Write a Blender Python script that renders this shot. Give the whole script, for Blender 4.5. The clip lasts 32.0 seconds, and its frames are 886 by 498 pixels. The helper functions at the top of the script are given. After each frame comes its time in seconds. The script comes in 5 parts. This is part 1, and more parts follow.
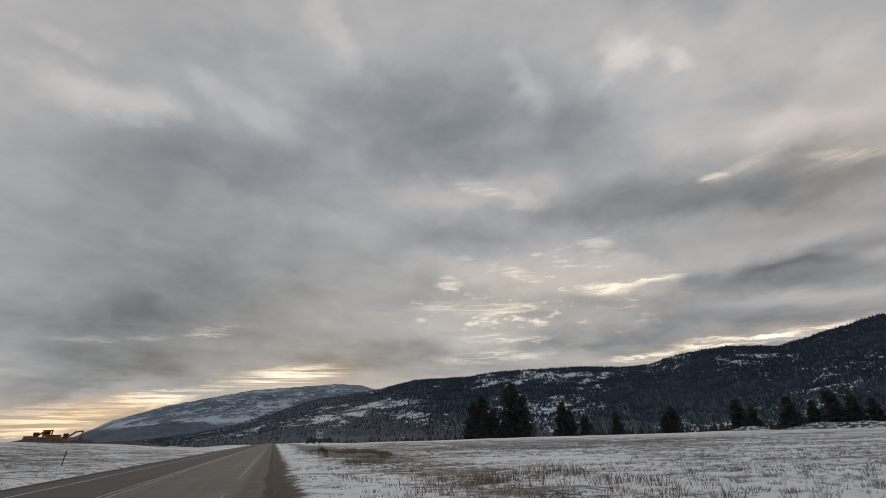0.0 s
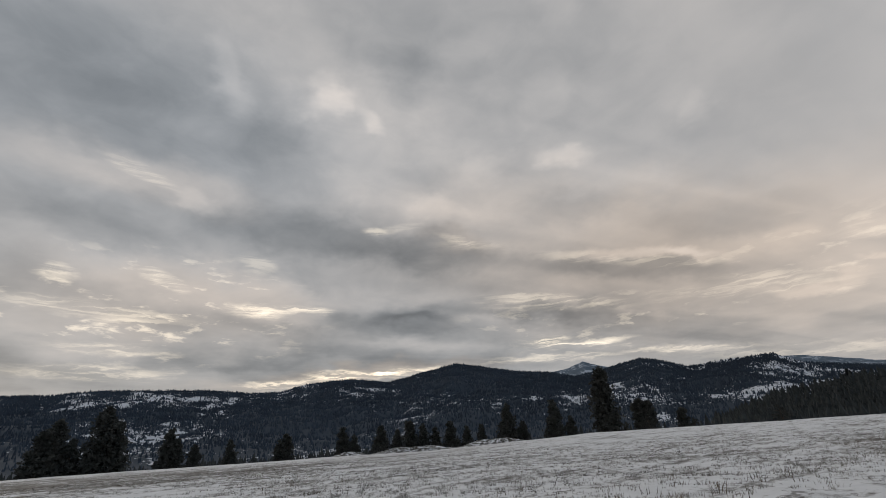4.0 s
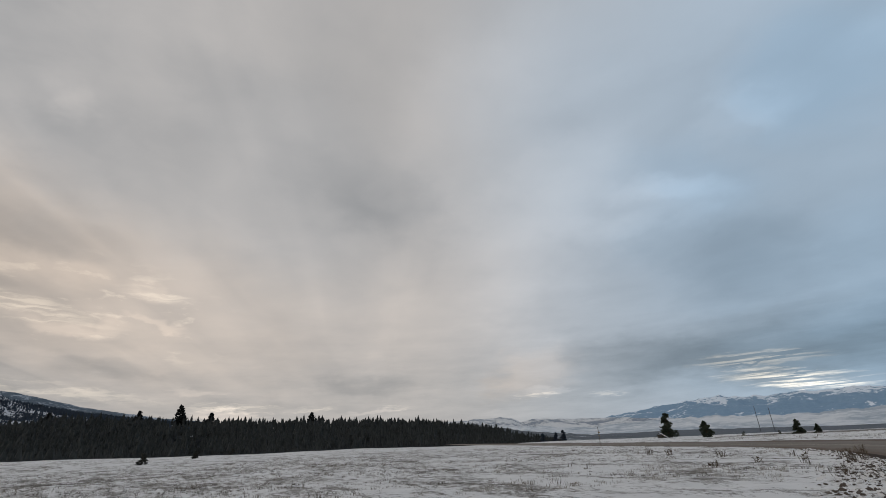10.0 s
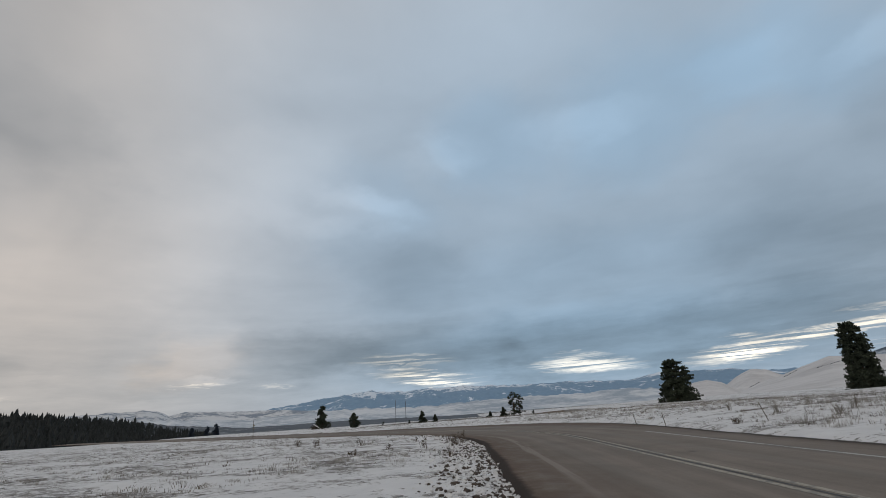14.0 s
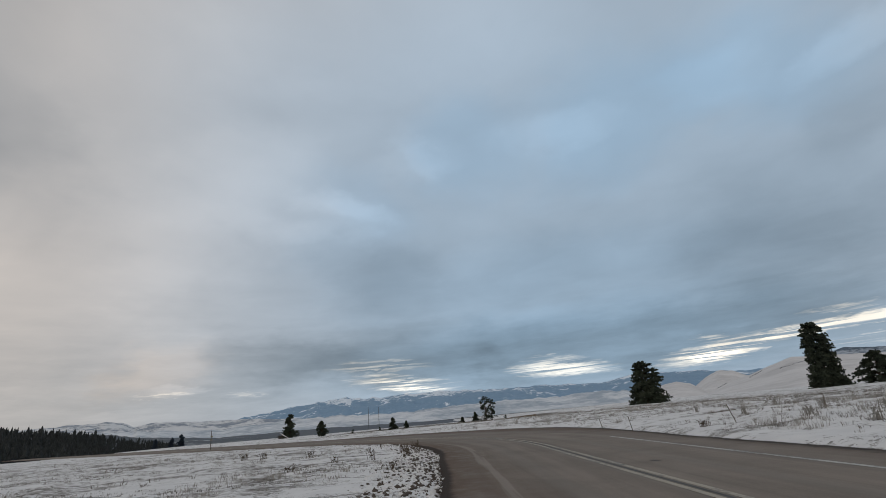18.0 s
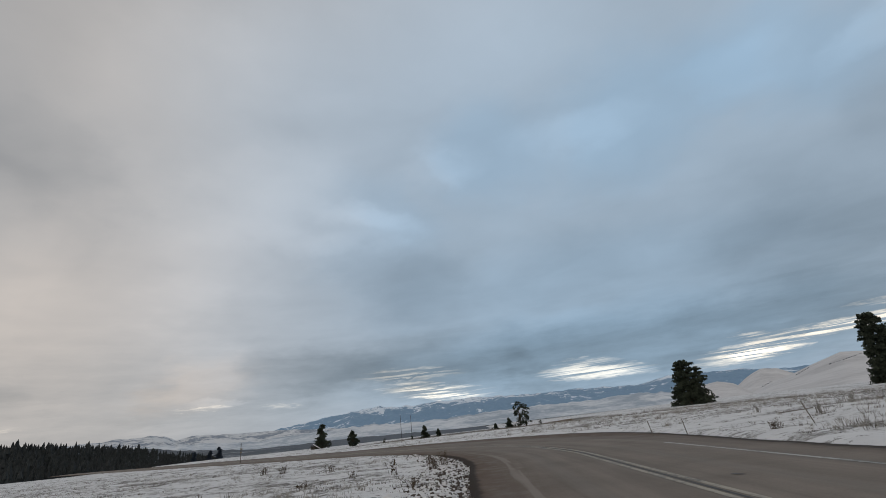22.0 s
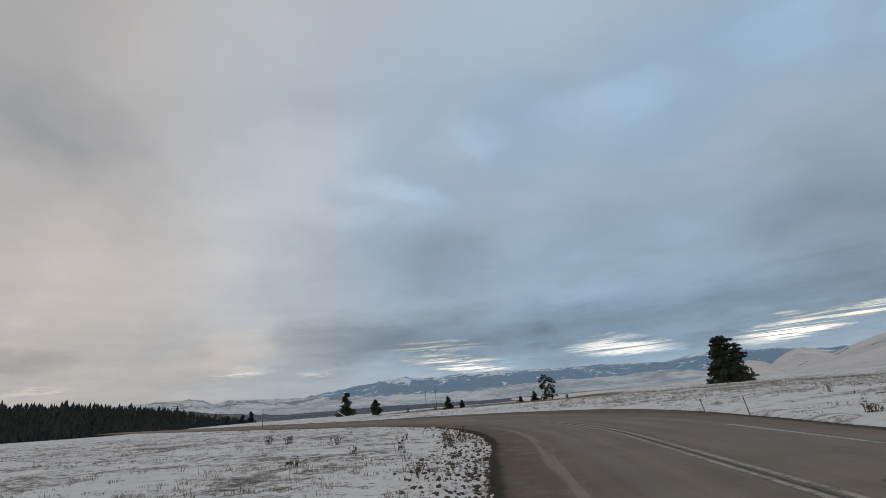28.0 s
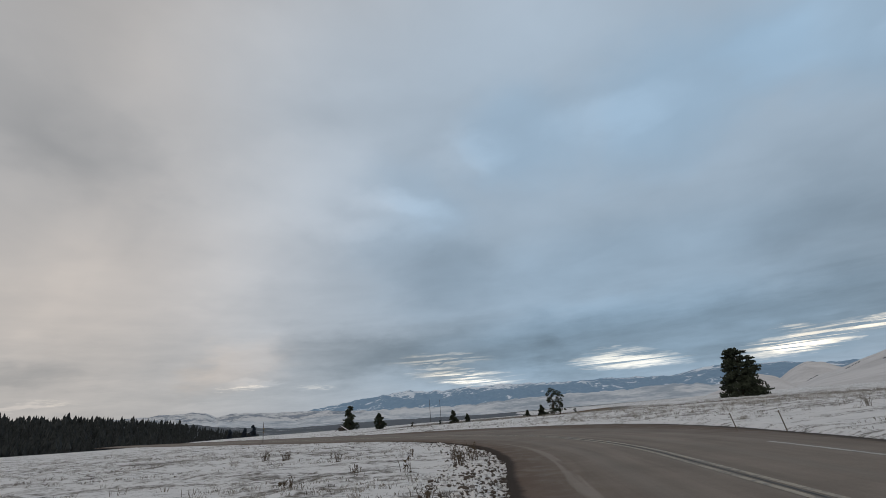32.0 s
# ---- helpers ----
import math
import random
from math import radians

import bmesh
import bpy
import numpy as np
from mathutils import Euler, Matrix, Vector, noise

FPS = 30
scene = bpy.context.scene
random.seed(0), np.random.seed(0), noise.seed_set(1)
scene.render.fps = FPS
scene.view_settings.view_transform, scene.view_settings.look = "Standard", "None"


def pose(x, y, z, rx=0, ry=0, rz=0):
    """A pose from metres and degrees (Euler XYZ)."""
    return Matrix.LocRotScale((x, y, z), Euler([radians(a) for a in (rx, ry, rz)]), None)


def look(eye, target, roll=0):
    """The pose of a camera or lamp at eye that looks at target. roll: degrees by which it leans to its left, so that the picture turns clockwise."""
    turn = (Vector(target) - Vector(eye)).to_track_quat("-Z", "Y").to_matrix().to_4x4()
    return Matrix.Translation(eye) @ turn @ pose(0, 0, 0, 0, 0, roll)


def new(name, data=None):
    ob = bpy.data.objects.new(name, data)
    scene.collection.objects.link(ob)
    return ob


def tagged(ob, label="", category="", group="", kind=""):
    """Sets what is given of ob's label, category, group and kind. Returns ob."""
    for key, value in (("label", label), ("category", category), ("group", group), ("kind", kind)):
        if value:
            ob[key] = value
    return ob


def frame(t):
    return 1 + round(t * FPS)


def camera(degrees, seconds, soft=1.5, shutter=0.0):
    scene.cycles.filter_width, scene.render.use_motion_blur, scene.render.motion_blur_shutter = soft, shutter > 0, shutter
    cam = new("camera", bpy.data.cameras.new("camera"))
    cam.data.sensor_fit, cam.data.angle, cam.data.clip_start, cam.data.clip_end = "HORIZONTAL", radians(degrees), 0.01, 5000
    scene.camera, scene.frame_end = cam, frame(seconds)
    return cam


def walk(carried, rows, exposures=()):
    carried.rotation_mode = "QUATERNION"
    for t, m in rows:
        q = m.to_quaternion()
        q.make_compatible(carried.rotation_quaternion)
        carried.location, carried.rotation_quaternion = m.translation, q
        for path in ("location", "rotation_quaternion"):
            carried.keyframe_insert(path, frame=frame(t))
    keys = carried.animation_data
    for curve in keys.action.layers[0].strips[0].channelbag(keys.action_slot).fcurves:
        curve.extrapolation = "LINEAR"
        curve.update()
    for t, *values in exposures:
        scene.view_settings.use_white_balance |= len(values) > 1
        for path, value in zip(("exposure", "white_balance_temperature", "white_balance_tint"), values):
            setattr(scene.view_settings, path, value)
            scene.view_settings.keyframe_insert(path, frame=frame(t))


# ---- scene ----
cam = camera(87.2, 32.0, soft=0.8)
PATH = [
    (0.0, -0.49, -0.17, 1.60, 111.88, 1.70, 0.68),
    (0.5, -0.42, -0.26, 1.60, 112.05, 1.26, -0.43),
    (1.0, -0.34, -0.35, 1.60, 111.76, 0.81, -3.95),
    (1.5, -0.26, -0.44, 1.60, 111.53, 0.81, -9.99),
    (2.0, -0.18, -0.53, 1.60, 111.63, 0.71, -15.65),
    (2.5, -0.11, -0.62, 1.60, 111.85, 1.26, -22.56),
    (3.0, -0.06, -0.72, 1.60, 112.20, 1.98, -28.99),
    (3.5, -0.05, -0.82, 1.60, 112.58, 2.67, -35.34),
    (5.5, -0.06, -1.20, 1.60, 113.73, 5.21, -54.25),
    (6.0, -0.07, -1.22, 1.60, 114.02, 4.96, -57.95),
    (6.5, -0.08, -1.19, 1.60, 113.92, 4.69, -65.86),
    (7.0, -0.09, -1.14, 1.60, 113.91, 4.45, -75.64),
    (7.5, -0.11, -1.08, 1.60, 114.07, 4.34, -84.78),
    (8.0, -0.15, -0.99, 1.60, 114.16, 4.26, -95.29),
    (8.5, -0.20, -0.90, 1.60, 114.01, 3.28, -103.20),
    (9.0, -0.26, -0.82, 1.60, 113.78, 2.37, -109.57),
    (9.5, -0.29, -0.78, 1.60, 113.17, 2.57, -115.24),
    (10.0, -0.29, -0.78, 1.60, 112.55, 2.78, -120.28),
    (10.5, -0.24, -0.83, 1.60, 112.28, 3.44, -126.01),
    (11.0, -0.16, -0.94, 1.60, 112.49, 2.85, -132.61),
    (11.5, -0.06, -1.10, 1.60, 112.66, 2.38, -140.44),
    (12.0, 0.04, -1.28, 1.60, 112.58, 2.51, -146.98),
    (12.5, 0.13, -1.46, 1.60, 112.45, 2.86, -152.22),
    (13.0, 0.22, -1.64, 1.60, 111.12, 3.37, -155.74),
    (13.5, 0.30, -1.81, 1.60, 110.09, 3.82, -156.71),
    (14.0, 0.37, -1.98, 1.60, 109.41, 4.05, -158.23),
    (14.5, 0.43, -2.16, 1.60, 109.29, 4.41, -160.93),
    (15.0, 0.46, -2.36, 1.60, 109.16, 4.54, -161.64),
    (15.5, 0.41, -2.60, 1.60, 109.62, 4.50, -164.49),
    (17.5, 0.01, -3.73, 1.60, 109.95, 4.97, -162.85),
    (18.0, -0.02, -4.00, 1.60, 109.80, 5.05, -161.01),
    (18.5, 0.02, -4.27, 1.60, 110.14, 5.12, -160.75),
    (19.0, 0.08, -4.53, 1.60, 110.08, 5.42, -158.89),
    (19.5, 0.15, -4.81, 1.60, 109.80, 5.42, -159.41),
    (20.0, 0.23, -5.10, 1.60, 109.89, 5.86, -158.51),
    (20.5, 0.30, -5.39, 1.60, 110.34, 5.69, -157.14),
    (21.0, 0.38, -5.68, 1.60, 110.91, 5.95, -158.30),
    (21.5, 0.46, -5.96, 1.60, 110.77, 6.31, -156.52),
    (22.0, 0.55, -6.23, 1.60, 110.95, 6.25, -157.14),
    (22.5, 0.63, -6.49, 1.60, 111.30, 6.20, -157.40),
    (23.0, 0.71, -6.75, 1.60, 111.62, 6.08, -156.18),
    (23.5, 0.80, -7.00, 1.60, 111.67, 5.76, -156.89),
    (24.0, 0.89, -7.25, 1.60, 111.96, 5.39, -156.32),
    (24.5, 0.98, -7.51, 1.60, 111.86, 4.96, -156.79),
    (25.0, 1.08, -7.77, 1.60, 111.17, 4.77, -157.86),
    (25.5, 1.17, -8.04, 1.60, 110.31, 4.77, -155.91),
    (27.5, 1.50, -9.14, 1.60, 108.19, 4.36, -155.71),
    (28.0, 1.60, -9.39, 1.60, 108.06, 4.81, -154.21),
    (28.5, 1.70, -9.61, 1.60, 108.87, 4.50, -153.85),
    (29.0, 1.80, -9.80, 1.60, 109.10, 4.67, -154.03),
    (29.5, 1.90, -9.97, 1.60, 109.67, 4.80, -153.44),
    (30.0, 2.00, -10.12, 1.60, 110.24, 4.62, -154.37),
    (30.5, 2.09, -10.25, 1.60, 110.21, 5.03, -153.76),
    (31.0, 2.19, -10.37, 1.60, 109.91, 4.62, -153.94),
    (31.5, 2.28, -10.47, 1.60, 109.73, 4.66, -154.81),
    (32.0, 2.36, -10.56, 1.60, 109.63, 4.66, -153.72),
]
walk(cam, [(row[0], pose(*row[1:])) for row in PATH])

# ---- numbers and small helpers ----
def unit(az, el=0.0):
    """The direction at an azimuth (clockwise from +y) and a height above the horizon, in degrees."""
    a, e = radians(az), radians(el)
    return Vector((math.sin(a) * math.cos(e), math.cos(a) * math.cos(e), math.sin(e)))


def smooth(lo, hi, x):
    t = np.clip((np.asarray(x, float) - lo) / (hi - lo), 0, 1)
    return t * t * (3 - 2 * t)


def lattice(ix, iy, seed):
    h = (ix * 374761393 + iy * 668265263 + seed * 974634777) & 0xFFFFFFFF
    h = ((h ^ (h >> 13)) * 1274126177) & 0xFFFFFFFF
    return ((h ^ (h >> 16)) & 0xFFFF) / 65535.0


def vnoise(x, y, seed=0):
    """Smooth value noise, 0 to 1, over arrays."""
    x, y = np.asarray(x, float), np.asarray(y, float)
    ix, iy = np.floor(x).astype(np.int64), np.floor(y).astype(np.int64)
    fx, fy = x - ix, y - iy
    fx, fy = fx * fx * (3 - 2 * fx), fy * fy * (3 - 2 * fy)
    a = lattice(ix, iy, seed) * (1 - fx) + lattice(ix + 1, iy, seed) * fx
    b = lattice(ix, iy + 1, seed) * (1 - fx) + lattice(ix + 1, iy + 1, seed) * fx
    return a * (1 - fy) + b * fy


def fbm(x, y, octaves=4, seed=0):
    total, amp, norm = 0, 1.0, 0
    for k in range(octaves):
        total = total + amp * vnoise(np.asarray(x) * 2 ** k, np.asarray(y) * 2 ** k, seed + 17 * k)
        norm += amp
        amp *= 0.5
    return total / norm


# ---- node helper ----
class Graph:
    def __init__(self, tree):
        self.tree = tree
        tree.nodes.clear()

    def add(self, kind):
        return self.tree.nodes.new(kind)

    def put(self, socket, value):
        if isinstance(value, bpy.types.NodeSocket):
            self.tree.links.new(value, socket)
        elif value is not None:
            socket.default_value = value

    def math(self, op, a, b=None, c=None, clamp=False):
        n = self.add("ShaderNodeMath")
        n.operation, n.use_clamp = op, clamp
        for s, v in zip(n.inputs, (a, b, c)):
            self.put(s, v)
        return n.outputs[0]

    def vec(self, op, a, b=None):
        n = self.add("ShaderNodeVectorMath")
        n.operation = op
        self.put(n.inputs[0], a)
        if op == "SCALE":
            self.put(n.inputs["Scale"], b)
        else:
            self.put(n.inputs[1], b)
        return n.outputs["Value"] if op in ("DOT_PRODUCT", "LENGTH") else n.outputs["Vector"]

    def xyz(self, x, y, z):
        n = self.add("ShaderNodeCombineXYZ")
        for s, v in zip(n.inputs, (x, y, z)):
            self.put(s, v)
        return n.outputs[0]

    def split(self, v):
        n = self.add("ShaderNodeSeparateXYZ")
        self.put(n.inputs[0], v)
        return n.outputs

    def noise(self, v, scale, detail=4.0, rough=0.5, distort=0.0, color=False):
        n = self.add("ShaderNodeTexNoise")
        self.put(n.inputs["Vector"], v)
        self.put(n.inputs["Scale"], scale)
        self.put(n.inputs["Detail"], detail)
        self.put(n.inputs["Roughness"], rough)
        self.put(n.inputs["Distortion"], distort)
        return n.outputs["Color" if color else "Fac"]

    def step(self, v, lo, hi, a=0.0, b=1.0):
        n = self.add("ShaderNodeMapRange")
        n.interpolation_type = "SMOOTHSTEP"
        for key, val in (("Value", v), ("From Min", lo), ("From Max", hi), ("To Min", a), ("To Max", b)):
            self.put(n.inputs[key], val)
        return n.outputs[0]

    def mix(self, f, a, b):
        n = self.add("ShaderNodeMix")
        n.data_type = "RGBA"
        for key, val in ((0, f), (6, a), (7, b)):
            if isinstance(val, tuple) and len(val) == 3:
                val = (*val, 1)
            self.put(n.inputs[key], val)
        return n.outputs[2]

    def stretch(self, v, sx, sy, sz):
        return self.vec("MULTIPLY", v, (sx, sy, sz))


# ---- sky ----
world = bpy.data.worlds.new("overcast_sky")
scene.world = world
world.use_nodes = True
g = Graph(world.node_tree)
ray = g.add("ShaderNodeTexCoord").outputs["Generated"]
rx, ry, rz = g.split(ray)
up = g.math("MAXIMUM", rz, 0.0)
flat = g.math("ADD", up, 0.11)
u, v = g.math("DIVIDE", rx, flat), g.math("DIVIDE", ry, flat)
# cloud streets run towards azimuth 112
A, B = unit(112), unit(22)
along = g.math("ADD", g.math("MULTIPLY", u, A.x), g.math("MULTIPLY", v, A.y))
across = g.math("ADD", g.math("MULTIPLY", u, B.x), g.math("MULTIPLY", v, B.y))
street = g.xyz(g.math("MULTIPLY", along, 0.62), across, 0.0)
n_big = g.noise(street, 0.9, 1.8, 0.5, 0.3)
plan = g.xyz(u, v, 0.0)
n_mid = g.noise(plan, 2.3, 3.0, 0.5, 0.4)
n_fine = g.noise(g.stretch(ray, 1.0, 1.0, 1.8), 10.0, 4.0, 0.58, 0.4)
half = (0.5, 0.5, 0.5)
swirl = g.stretch(g.vec("SUBTRACT", g.noise(plan, 2.6, 3.0, 0.55, 0.0, True), half), 0.075, 0.075, 0.035)
curl = g.stretch(g.vec("SUBTRACT", g.noise(plan, 8.0, 3.0, 0.55, 0.0, True), half), 0.05, 0.05, 0.017)
lumps = g.stretch(g.vec("SUBTRACT", g.noise(g.stretch(ray, 1.0, 1.0, 1.7), 7.0, 4.0, 0.58, 0.0, True), half), 0.13, 0.13, 0.075)
soft_ray = g.vec("ADD", ray, g.vec("ADD", swirl, lumps))
fine_ray = g.vec("ADD", ray, curl)
ripple = g.step(g.noise(g.stretch(fine_ray, 1.0, 1.0, 17.0), 7.0, 4.0, 0.6), 0.40, 0.62, 0.12, 1.25)


def cloud(where, az, el, wide, high, tilt=0.0):
    """A soft patch of sky: its centre and its half width and height, in degrees; tilt lifts its side of higher azimuth."""
    c = unit(az, el)
    side = Vector((math.cos(radians(az)), -math.sin(radians(az)), 0))
    top = side.cross(c)
    e = side * math.cos(radians(tilt)) + top * math.sin(radians(tilt))
    n = -side * math.sin(radians(tilt)) + top * math.cos(radians(tilt))
    m = g.add("ShaderNodeMapping")
    m.vector_type = "TEXTURE"
    g.put(m.inputs["Vector"], where)
    m.inputs["Location"].default_value = c
    m.inputs["Rotation"].default_value = Matrix((c, -e, n)).transposed().to_euler()
    m.inputs["Scale"].default_value = (1.2, radians(wide), radians(high))
    k = g.add("ShaderNodeTexGradient")
    k.gradient_type = "SPHERICAL"
    g.put(k.inputs[0], m.outputs[0])
    return g.step(k.outputs["Fac"], 0.0, 0.75)


def gather(start, patches, where):
    total = start
    for amount, *spot in patches:
        total = g.math("MULTIPLY_ADD", cloud(where, *spot), amount, total)
    return total


# each row: how much lighter or darker, azimuth, height, half width, half height, tilt
WEST_DARK = [
    (-0.09, -32.3, 21.3, 21.6, 15.1, 14), (-0.11, 0.3, 38.0, 18.4, 11.9, 1), (-0.15, 25.3, 24.5, 15.8, 4.0, -5), (-0.14, 42.5, 22.3, 11.2, 3.4, -10), (-0.07, -30.0, 30.0, 16.5, 5.0, 9),
    (-0.08, 37.4, 13.5, 12.9, 2.3, -7), (-0.1, 25.6, 12.4, 13.2, 2.1, -12), (-0.08, 21.4, 9.1, 9.2, 1.7, -2), (-0.1, -36.3, 7.7, 10.9, 2.6, 3), (-0.08, -10.2, 8.8, 14.0, 2.3, 2),
    (-0.06, 3.1, 22.9, 16.9, 2.7, -5), (-0.06, -28.8, 14.2, 24.9, 5.0, 8), (-0.05, -32.7, 41.1, 13.2, 3.7, 13), (-0.05, 23.0, 29.9, 10.3, 5.8, 8), (-0.05, 30.6, 9.7, 15.6, 2.4, -2),
]
WEST_LIGHT = [
    (0.162, -41.4, 33.1, 8.7, 2.8, 13), (0.081, -26.8, 36.7, 8.4, 2.4, -16), (0.086, -16.7, 46.0, 5.6, 2.9, -58), (0.058, -45.7, 36.7, 3.2, 1.8, -4), (0.081, 37.7, 34.2, 19.6, 11.0, -37),
    (0.065, 28.2, 39.5, 4.4, 2.9, 19), (0.126, 4.7, 28.8, 12.8, 3.5, -1), (0.065, 13.5, 38.8, 4.1, 3.1, -45), (0.072, 43.3, 27.2, 7.9, 2.9, -15), (0.054, 37.1, 18.3, 13.2, 3.1, -11),
    (0.029, 34.5, 25.4, 4.8, 1.4, -11), (0.036, 44.6, 23.6, 4.9, 1.4, -7), (0.135, 13.6, 17.9, 20.3, 4.7, -10), (0.081, 4.0, 12.5, 10.5, 3.9, -5), (0.045, 32.8, 16.8, 19.3, 2.1, -9),
]
WEST_GLEAM = [
    (0.3, 0.5, 17.7, 2.1, 1.2, 1), (0.32, 9.9, 18.1, 3.0, 1.1, -17), (0.4, 19.8, 15.5, 4.4, 1.1, -2), (0.38, 25.2, 15.8, 4.5, 0.7, -1), (0.14, 19.4, 20.8, 2.8, 1.5, -7),
    (0.24, 4.8, 14.5, 10.5, 1.0, -3), (0.25, 7.2, 13.5, 4.6, 0.5, 0), (0.28, 7.0, 10.8, 7.2, 0.8, -1), (0.28, 5.4, 8.5, 9.0, 1.0, -1), (0.2, -26.9, 11.3, 3.7, 0.8, 8),
    (0.12, -35.3, 9.9, 6.3, 0.5, 5), (0.4, 22.0, 7.3, 4.8, 0.7, 2), (0.42, 29.5, 8.3, 4.9, 0.7, -1), (0.55, 36.9, 8.3, 6.2, 0.7, 3), (0.14, 5.5, 28.9, 4.7, 1.0, -16),
]
LOW_GLEAM = [
    (0.5, -18.1, 6.8, 7.8, 1.4, 5), (0.46, -31.4, 4.3, 5.2, 1.1, 6), (0.42, -38.8, 2.5, 6.2, 1.5, 4), (0.3, -40.1, 1.3, 3.9, 0.6, 1), (0.2, -25.8, 5.6, 3.7, 0.7, 7),
]
ROLLS_DARK = [
    (-0.08, 66.5, 17.2, 13.3, 2.2, -17), (-0.11, 61.6, 12.6, 22.4, 2.1, -12), (-0.05, 34.6, 13.7, 12.4, 2.0, -2), (-0.06, 69.0, 9.1, 15.7, 0.9, -8), (-0.06, 75.0, 20.5, 12.2, 3.2, -6),
    (-0.06, 37.2, 44.8, 7.4, 3.4, -6), (-0.06, 20.2, 34.9, 7.3, 3.7, 3), (-0.07, 19.4, 10.2, 13.3, 1.7, 2), (-0.05, 60.2, 26.4, 8.1, 2.5, -8),
]
ROLLS_LIGHT = [
    (0.079, 26.7, 39.3, 5.5, 2.1, 18), (0.058, 48.7, 31.7, 4.5, 2.6, -4), (0.058, 33.2, 37.4, 2.2, 1.6, -1), (0.043, 49.0, 45.3, 6.4, 2.9, 18), (0.072, 12.1, 41.2, 5.2, 2.1, -55),
    (0.117, 67.0, 18.9, 11.9, 1.2, -14), (0.072, 79.1, 17.3, 6.9, 2.1, -15), (0.058, 60.8, 31.8, 4.0, 1.7, -9), (0.054, 35.0, 30.0, 12.9, 3.1, -8), (0.072, 12.0, 27.0, 3.2, 1.3, -13),
]
ROLLS_GLEAM = [
    (0.22, 56.3, 15.3, 11.1, 1.0, -10), (0.34, 54.9, 10.6, 4.0, 0.9, -2), (0.28, 60.1, 9.7, 4.3, 0.5, -4), (0.18, 33.6, 25.2, 1.9, 0.7, -2), (0.14, 44.5, 23.7, 3.8, 0.7, -18),
    (0.4, 31.7, 8.2, 12.1, 0.7, 4), (0.28, 55.1, 8.7, 11.1, 0.6, -2), (0.24, 67.8, 8.2, 7.4, 0.4, -6),
]
NORTH_DARK = [
    (-0.08, 62.2, 18.6, 17.4, 2.0, -15), (-0.09, 39.1, 15.1, 10.4, 1.8, -1), (-0.08, 58.1, 14.0, 14.1, 1.7, -6), (-0.07, 42.2, 9.6, 13.5, 1.5, -1), (-0.05, 38.2, 31.6, 7.7, 3.1, 2),
    (-0.05, 38.0, 42.8, 4.9, 3.3, -5), (-0.05, 58.6, 10.9, 8.7, 0.9, -4), (-0.03, 112.8, 6.4, 9.7, 1.9, -6), (-0.04, 117.1, 24.8, 13.7, 6.5, -37), (-0.04, 66.8, 25.7, 14.4, 2.5, -7),
    (-0.04, 67.8, 40.1, 6.3, 3.6, -47),
]
NORTH_LIGHT = [
    (0.086, 26.9, 40.9, 3.2, 3.4, 33), (0.072, 32.0, 37.6, 2.8, 1.8, -22), (0.054, 47.4, 28.4, 14.4, 3.5, 3), (0.05, 59.1, 38.5, 5.0, 3.1, 22), (0.065, 60.6, 31.6, 3.2, 1.4, -2),
    (0.043, 77.3, 32.2, 2.6, 2.6, -31), (0.045, 92.6, 17.9, 32.2, 16.8, -13), (0.043, 62.4, 48.2, 3.2, 3.5, -19), (0.036, 113.1, 29.4, 5.2, 3.4, -27), (0.036, 50.8, 32.5, 4.5, 2.5, -4),
]
NORTH_GLEAM = [
    (0.08, 35.9, 25.5, 4.7, 0.8, 11), (0.09, 46.4, 23.0, 5.6, 0.8, -5), (0.12, 60.4, 19.8, 7.2, 1.0, -13), (0.13, 69.9, 17.6, 7.9, 0.9, -12), (0.1, 51.8, 15.1, 7.9, 0.7, -8),
    (0.12, 75.7, 13.1, 12.8, 1.1, -7), (0.14, 88.1, 15.9, 4.5, 1.0, -4), (0.13, 78.2, 13.8, 6.0, 1.1, -11), (0.34, 54.6, 10.4, 4.4, 0.8, -7), (0.28, 60.2, 10.0, 5.8, 0.5, 1),
    (0.28, 36.4, 8.2, 4.6, 0.5, 1), (0.14, 78.9, 6.5, 16.2, 1.0, -7), (0.28, 98.0, 4.4, 6.2, 0.6, -3), (0.2, 105.2, 4.1, 3.6, 0.4, 3), (0.16, 115.5, 4.0, 2.2, 0.3, -3),
]
NORTH_EAST_DARK = [
    (-0.04, 80.5, 16.1, 6.4, 2.0, -21), (-0.06, 85.7, 8.2, 7.6, 1.2, -2), (-0.04, 111.2, 6.5, 8.0, 1.0, -2), (-0.09, 143.7, 7.3, 13.5, 3.3, -7), (-0.08, 155.5, 16.1, 11.2, 7.8, -5),
    (-0.05, 111.6, 28.9, 17.2, 6.2, -19), (-0.04, 89.9, 39.2, 6.8, 4.6, -30),
]
